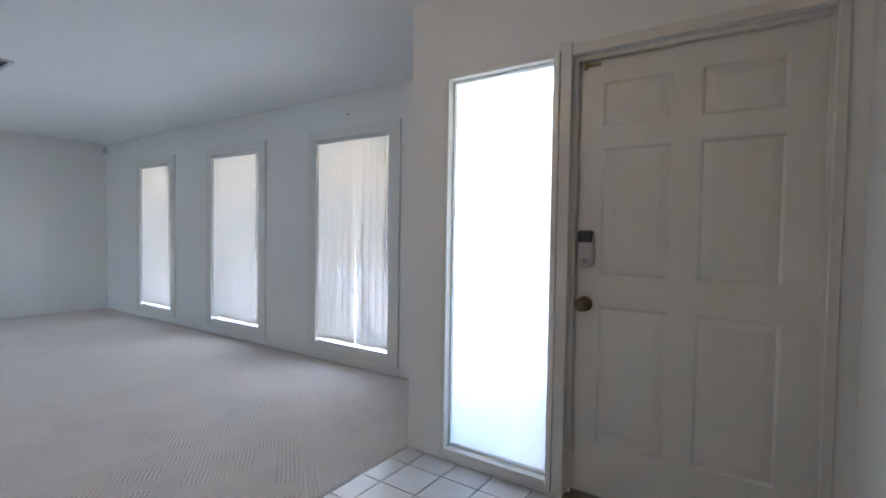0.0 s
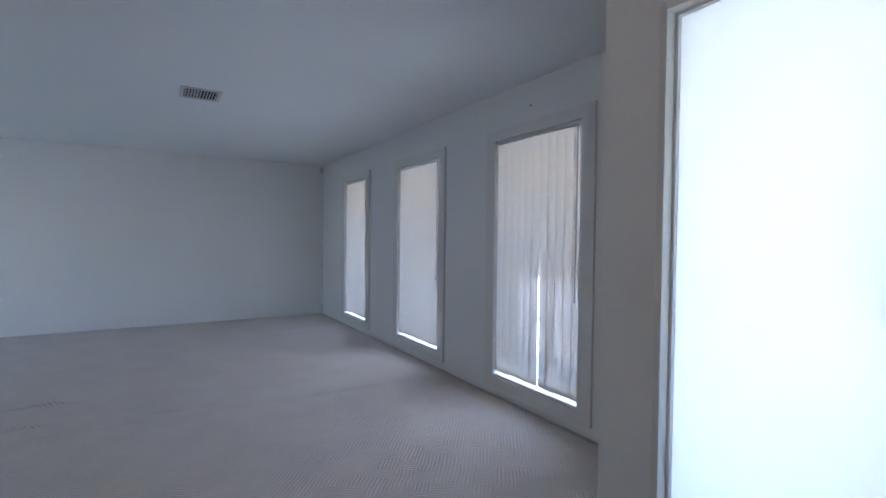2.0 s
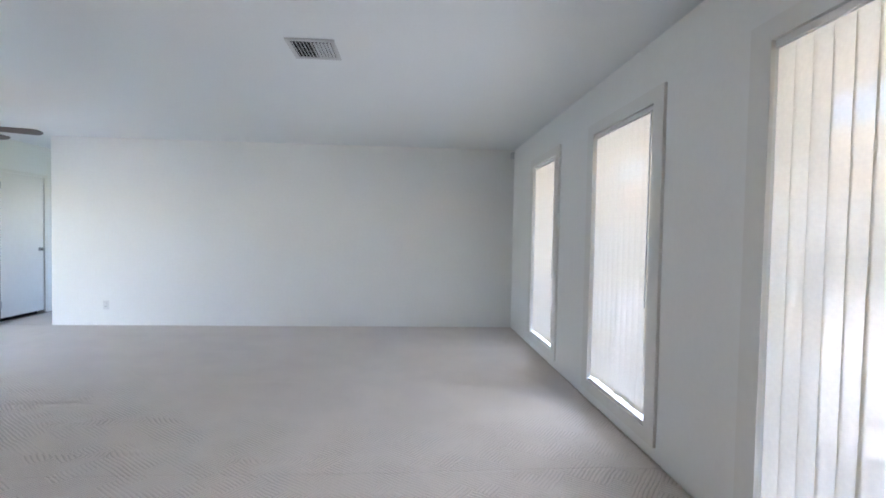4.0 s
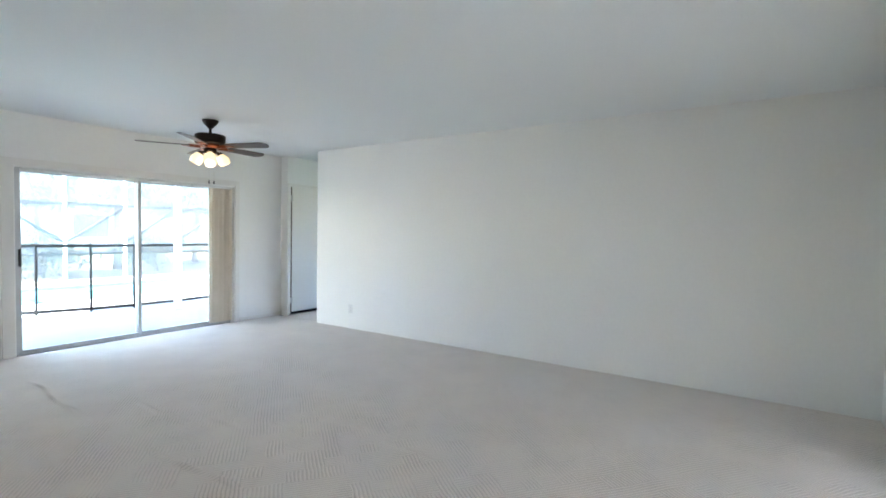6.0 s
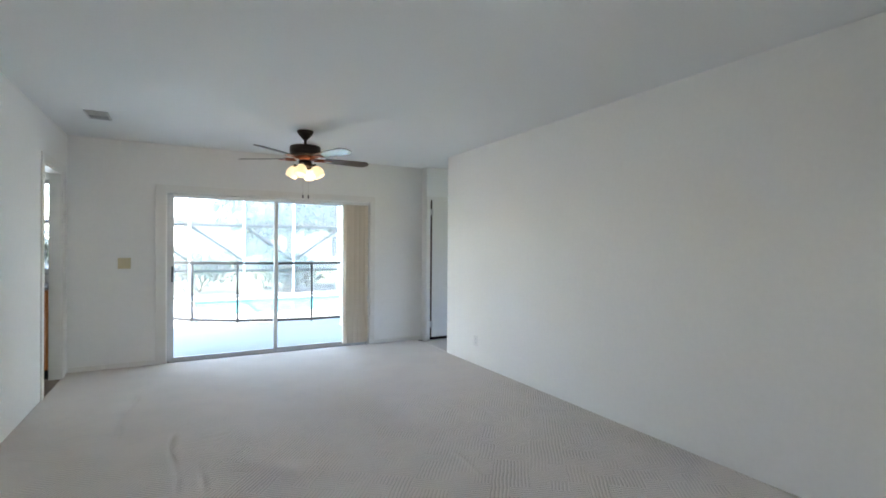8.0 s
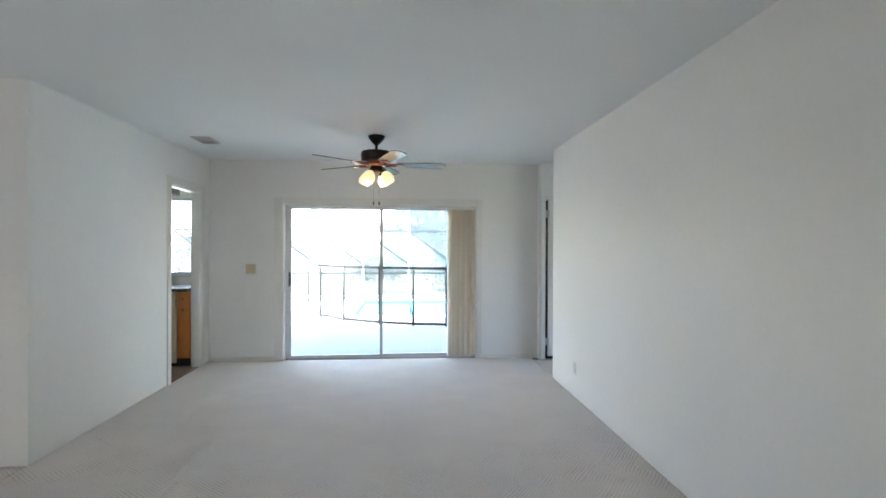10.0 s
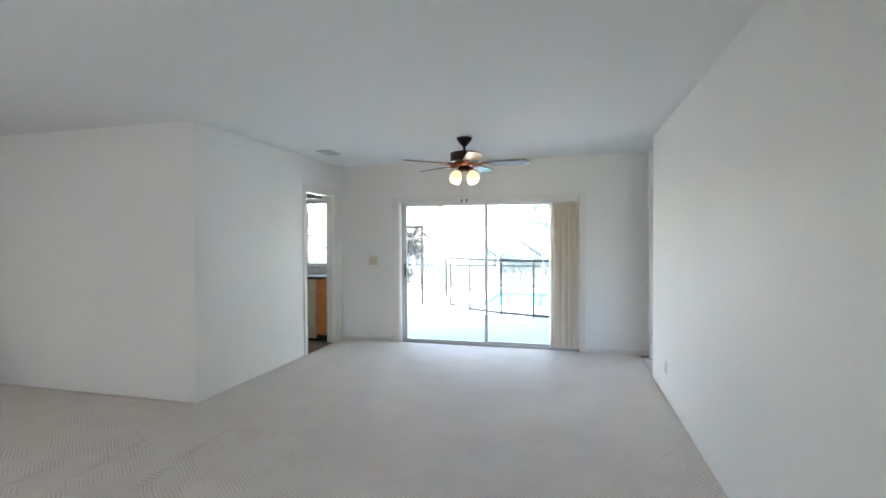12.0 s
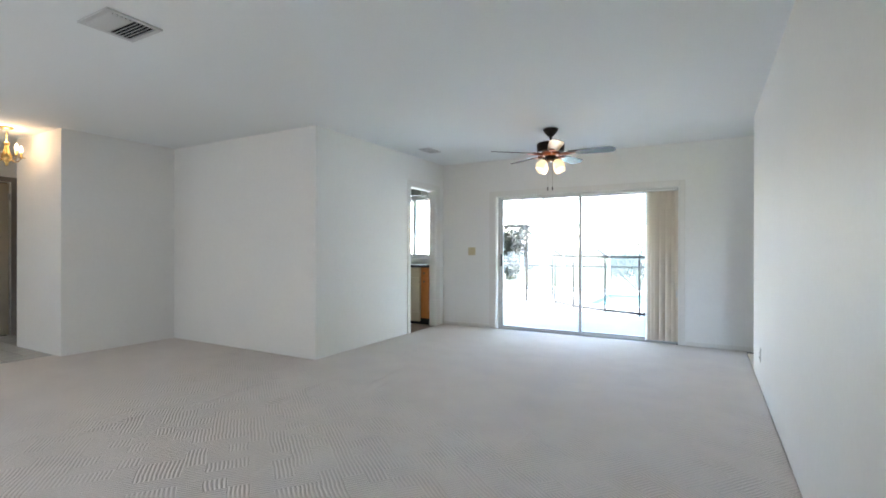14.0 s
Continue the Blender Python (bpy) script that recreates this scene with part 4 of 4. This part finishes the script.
boxes("toe_kick", BLACK, dw, [(0.005, 0.6, 0.06, 0.54, -0.002, 0.1)])
base_cabinet(2.245, 0.935, "wide honey oak base cabinet in the kitchen")
tagged(boxes("worktop", COUNTER, None, [(1.8, X_DIN - 0.125, 6.655, Y_KIT, 0.871, 0.908)], bevel=0.004), "dark laminate kitchen worktop", "worktop")
tagged(boxes("backsplash", WHITEPL, None, [(1.8, X_DIN - 0.125, Y_KIT - 0.015, Y_KIT, 0.91, 0.99)], bevel=0.003), "white kitchen backsplash strip", "backsplash")
kw = structure(empty("window_5", (0, 0, 0)), "wide kitchen window in grey aluminium", "window")
kx0, kx1, kz0, kz1, ky = 2.2, 3.93, 1.0, 2.01, Y_KIT + 0.05
boxes("window_sill", ALU, kw, [(kx0, kx1, Y_KIT - 0.012, Y_KIT + 0.16, kz0 - 0.005, kz0 + 0.025)], bevel=0.003)
boxes("window_frame", ALU, kw, [(kx0, kx0 + 0.04, ky, ky + 0.06, kz0 + 0.025, kz1), (kx1 - 0.03, kx1, ky, ky + 0.06, kz0 + 0.025, kz1), (kx0 + 0.04, kx1 - 0.03, ky, ky + 0.06, kz1 - 0.04, kz1), (kx0 + 0.04, kx1 - 0.03, ky, ky + 0.06, kz0 + 0.025, kz0 + 0.06)])
boxes("mullion", ALU, kw, [(3.25, 3.285, ky, ky + 0.06, kz0 + 0.06, kz1 - 0.04)])
kd = new("kitchen_daylight", bpy.data.lights.new("kitchen_daylight", "AREA"))
kd.data.shape, kd.data.size, kd.data.size_y = "RECTANGLE", 1.6, 0.85
kd.data.energy, kd.data.color = 0.16, (0.9, 0.96, 1.0)
kd.matrix_world = look((3.05, Y_KIT + 0.04, 1.5), (3.05, 4, 1.1))
for a, b in ((kx0 + 0.04, 3.25), (3.285, kx1 - 0.03)):
    p = boxes("pane", GLASS, kw, [(a, b, ky + 0.028, ky + 0.033, kz0 + 0.06, kz1 - 0.04)])
    p.visible_shadow = False
tagged(boxes("window_valance", DIMTRIM, None, [(2.2, 3.56, 7.08, Y_KIT, 2.03, 2.13)], bevel=0.006), "grey-brown valance box over the kitchen window", "valance")

# ---- lanai, pool fence and screen enclosure ----
def lanai_post(x, y):
    p = tagged(empty("porch_post", (x, y, -0.05)), "square white post holding the patio roof", "post", "patio posts")
    boxes("shaft", WHITEALU, p, [(-0.045, 0.045, -0.045, 0.045, 0.02, H + 0.05)], bevel=0.004)
    boxes("base", WHITEALU, p, [(-0.06, 0.06, -0.06, 0.06, 0.0, 0.02)])


for x, y in ((1.9, 9.98), (4.7, 9.98), (7.55, 8.95), (10.7, 9.98)):
    lanai_post(x, y)
structure(boxes("lanai_beam", WHITEALU, None, [(-1.3, 10.9, 9.94, 10.02, H - 0.2, H + 0.2)]), "white beam at the edge of the patio roof", "trim")

FENCE = [(4.0, 13.0), (4.3, 12.0), (4.66, 10.95), (5.22, 10.3), (5.92, 9.88), (6.55, 9.66), (7.14, 9.57), (7.9, 9.57), (8.65, 9.62), (9.4, 9.75), (10.2, 10.1)]
fence = tagged(empty("pool_fence", (FENCE[0][0], FENCE[0][1], -0.05)), "black mesh pool safety fence on thin posts", "fence")
ox, oy = FENCE[0]
for (xa, ya) in FENCE:
    bm = bmesh.new()
    rod(bm, (xa - ox, ya - oy, 0), (xa - ox, ya - oy, 1.12), 0.019, 10)
    part("post", bm, BLACK, fence)
for (xa, ya), (xb, yb) in zip(FENCE, FENCE[1:]):
    bm = bmesh.new()
    a, b = Vector((xa - ox, ya - oy, 0.05)), Vector((xb - ox, yb - oy, 0.05))
    vs = [bm.verts.new(v) for v in (a, b, b + Vector((0, 0, 1.0)), a + Vector((0, 0, 1.0)))]
    bm.faces.new(vs)
    bm.normal_update()
    bmesh.ops.solidify(bm, geom=list(bm.faces), thickness=0.002)
    net = part("mesh_panel", bm, NETMESH, fence)
    for z in (0.05, 1.06):
        bm = bmesh.new()
        bar(bm, (a.x, a.y, z), (b.x, b.y, z), 0.046, 0.046)
        part("binding", bm, BLACK, net)

cage = tagged(empty("screen_enclosure", (-2, 14.5, -0.05)), "aluminium screen enclosure around the pool", "screen enclosure")
CX = [7.2 + 1.285 * k for k in range(-5, 10)]
for i, x in enumerate(CX):
    boxes("post", WHITEALU, cage, [(x - 0.025, x + 0.025, -0.05, 0.05, 0, 2.75)])
for z, t in ((0.02, 0.05), (0.68, 0.05), (1.87, 0.05), (2.75, 0.08)):
    for a, b in zip(CX, CX[1:]):
        boxes("rail", WHITEALU if z < 0.1 else CAGEBAR, cage, [(a + 0.025, b - 0.025, -0.025, 0.025, z, z + t)])
for i, (a, b) in enumerate(zip(CX, CX[1:])):
    bm = bmesh.new()
    low, high = (a + 0.03, b - 0.03) if a > 9.5 else (b - 0.03, a + 0.03)
    bar(bm, (low, 0, 0.98), (high, 0, 1.86), 0.08, 0.05)
    part("brace", bm, CAGEBAR, cage)
for a, b in zip(CX, CX[1:]):
    for z0, z1 in ((0.07, 0.68), (0.73, 1.87), (1.92, 2.75)):
        boxes("screen_panel", SCREEN, cage, [(a + 0.025, b - 0.025, 0.03, 0.032, z0, z1)])
for a in CX[1:-1]:
    bm = bmesh.new()
    bar(bm, (a, 0.0, 2.75), (a, -4.4, 3.1), 0.05, 0.1)
    part("roof_beam", bm, WHITEALU, cage)


# ---- planting behind the enclosure ----
def leaf_cloud(bm, centre, size, count, rnd, leaf=0.09):
    for _ in range(count):
        p = Vector((rnd.gauss(0, 0.42), rnd.gauss(0, 0.42), rnd.gauss(0, 0.42)))
        if p.length > 1.15:
            p *= 1.15 / p.length
        p = Vector((p.x * size[0], p.y * size[1], p.z * size[2])) + Vector(centre)
        q = Euler((rnd.uniform(0, 6), rnd.uniform(0, 6), rnd.uniform(0, 6))).to_matrix()
        s = leaf * rnd.uniform(0.6, 1.4)
        vs = [bm.verts.new(p + q @ Vector(v)) for v in ((-s, 0, 0), (0, -s * 0.42, s * 0.1), (s, 0, 0), (0, s * 0.42, s * 0.1))]
        bm.faces.new(vs)


def tree(x, y, height, spread, seed, where="behind the pool enclosure", leaf=0.16, count=420):
    rnd = random.Random(seed)
    t = tagged(empty("tree", (x, y, -0.16)), "leafy green tree " + where, "tree", "garden trees")
    bm = bmesh.new()
    k = height * 0.45
    lathe(bm, [(0.16, 0), (0.11, 0.3), (0.09, k), (0.05, height * 0.8)], 12)
    tops = []
    for i in range(9):
        a, z = rnd.uniform(0, 6.28), rnd.uniform(0.35, 0.75) * height
        e = Vector((math.cos(a) * spread * rnd.uniform(0.4, 0.8), math.sin(a) * spread * rnd.uniform(0.4, 0.8), z + rnd.uniform(0.2, 0.5) * spread))
        rod(bm, (0, 0, z), e, 0.03, 6)
        tops.append(e)
    part("trunk", bm, BARK, t)
    bm = bmesh.new()
    for e in tops + [Vector((0, 0, height * 0.85))]:
        leaf_cloud(bm, e, (spread * 0.55, spread * 0.55, spread * 0.42), count, rnd, leaf)
    part("crown", bm, LEAF, t)


def shrub(x, y, w, h, seed):
    rnd = random.Random(seed)
    s = tagged(empty("shrub", (x, y, -0.16)), "dense green garden shrub behind the pool enclosure", "shrub", "garden shrubs")
    bm = bmesh.new()
    for i in range(5):
        rod(bm, (0, 0, 0), (rnd.uniform(-0.4, 0.4) * w, rnd.uniform(-0.2, 0.2) * w, h * rnd.uniform(0.5, 0.8)), 0.018, 6)
    part("stem", bm, BARK, s)
    bm = bmesh.new()
    for i in range(6):
        leaf_cloud(bm, (rnd.uniform(-0.35, 0.35) * w, rnd.uniform(-0.15, 0.15) * w, h * rnd.uniform(0.3, 0.75)), (w * 0.4, w * 0.3, h * 0.35), 260, rnd, 0.08)
    part("foliage", bm, LEAF, s)


for i in range(8):
    tree(8.4 + 2.0 * i + (i % 3) * 0.4, 18.5 + (i * 5 % 4) * 0.8, 4.6 + (i * 7 % 5) * 0.35, 2.1 + (i % 3) * 0.3, 20 + i, count=640)
# tall trees added out front, to tone the light behind the upper blinds
for i in range(9):
    tree(-8 + 3.6 * i + (i % 3) * 0.5, -22 - (i % 2) * 1.5, 6.6 + (i * 7 % 5) * 0.3, 2.9, 60 + i, "behind the added house across the street", 0.2, 420)
tr = tagged(empty("trellis", (3.0, 11.05, -0.05)), "dark garden trellis overgrown with a leafy climber", "trellis")
for x in (0.0, 0.97):
    boxes("post", DARKALU, tr, [(x - 0.025, x + 0.025, -0.025, 0.025, 0, 1.72)])
boxes("top_rail", DARKALU, tr, [(-0.025, 0.995, -0.025, 0.025, 1.72, 1.77)])
for z in (0.5, 0.9, 1.3):
    boxes("cross_rail", DARKALU, tr, [(0.025, 0.945, -0.01, 0.01, z, z + 0.02)])
bm = bmesh.new()
lr = random.Random(91)
for k in range(9):
    leaf_cloud(bm, (lr.uniform(0.1, 0.87), 0.0, lr.uniform(0.55, 1.55)), (0.26, 0.08, 0.24), 150, lr, 0.05)
part("climber", bm, DARKLEAF, tr, "dark leafy climber")
for i, (x, y, w, hgt) in enumerate(((0.2, 16.0, 1.6, 2.2), (1.9, 15.9, 1.5, 2.1), (5.5, 17.5, 2.2, 1.4), (8.5, 17.6, 2.4, 1.5), (11.3, 17.5, 2.2, 1.6), (14, 17.2, 2.4, 1.5), (17, 17, 2.4, 1.8))):
    shrub(x, y, w, hgt, 40 + i)
pp = tagged(empty("porch_plant", (0.95, 0.42, -0.09)), "low leafy porch plant in a round pot outside the sidelight", "potted plant")
bm = bmesh.new()
lathe(bm, [(0.1, 0.0), (0.14, 0.16), (0.15, 0.17), (0.13, 0.17), (0.0, 0.15)], 20)
part("pot", bm, STUCCO, pp)
bm = bmesh.new()
lr = random.Random(17)
for k in range(6):
    leaf_cloud(bm, (lr.uniform(-0.2, 0.2), lr.uniform(-0.08, 0.12), lr.uniform(0.18, 0.34)), (0.2, 0.12, 0.12), 120, lr, 0.05)
part("foliage", bm, LEAF, pp)

def neighbour_house(x, y, turn, half, wall_mat, roof_mat, label):
    nb = tagged(empty("neighbour_house", (x, y, -0.16)), label, "house", "neighbouring houses")
    nb.rotation_euler = (0, 0, radians(turn))
    boxes("wall", wall_mat, nb, [(-half, half, 0, 8, 0, 2.9)])
    bm = bmesh.new()
    vs = [bm.verts.new(v) for v in ((-half - 0.6, -0.6, 2.8), (half + 0.6, -0.6, 2.8), (half + 0.6, 8.6, 2.8), (-half - 0.6, 8.6, 2.8), (-half + 4, 4, 5.6), (half - 4, 4, 5.6))]
    for q in ((0, 1, 5, 4), (1, 2, 5), (2, 3, 4, 5), (3, 0, 4), (3, 2, 1, 0)):
        bm.faces.new([vs[i] for i in q])
    part("roof", bm, roof_mat, nb)
    for k in range(3):
        x = -half * 0.66 + k * half * 0.56
        w = boxes("window", DARKALU, nb, [(x, x + 1.6, -0.04, 0.0, 0.9, 2.1)])
        boxes("pane", GLASS, w, [(x + 0.06, x + 1.54, -0.05, -0.044, 0.96, 2.04)])


neighbour_house(14, 30, 0, 9, STUCCO, SHINGLE, "cream stucco neighbouring house with a grey shingled roof")
# made-up house, its tan face warms and dims the upper blinds
neighbour_house(20, -10.5, 180, 34, TANSTUCCO, TANROOF, "tan stucco house with a brown roof, added across the street to warm the blinds")

# ---- foyer tiles ----
P, G = 0.21, 0.006
floor_ob = bpy.data.objects["floor"]
cut = {}


def tile_piece(x0, x1, y0, y1):
    key = (round(x1 - x0, 3), round(y1 - y0, 3))
    if key not in cut:
        bm = bmesh.new()
        w, d = key
        box(bm, -w / 2 + G / 2, w / 2 - G / 2, -d / 2 + G / 2, d / 2 - G / 2, -0.012, -0.001, bevel=0.0018)
        bmesh.ops.recalc_face_normals(bm, faces=bm.faces)
        me = bpy.data.meshes.new("tile")
        bm.to_mesh(me)
        bm.free()
        me.materials.append(TILE)
        cut[key] = me
    shared("tile", cut[key], floor_ob, ((x0 + x1) / 2, (y0 + y1) / 2, 0))


xs = [X_JOG] + [1.325 - P * i for i in range(9)] + [X_FOYER]
ys = [Y_DOOR - 0.0] + [1.13 + P * i for i in range(24)] + [6.2]
for xa, xb in zip(xs[1:], xs):
    for ya, yb in zip(ys, ys[1:]):
        if xb - xa > 0.02 and yb - ya > 0.02:
            if ya < Y_NICHE - 0.02:
                tile_piece(xa, xb, ya, min(yb, Y_NICHE) if xb > 0.5 else yb)
            elif xb <= 0.51:
                tile_piece(xa, xb, ya, yb)
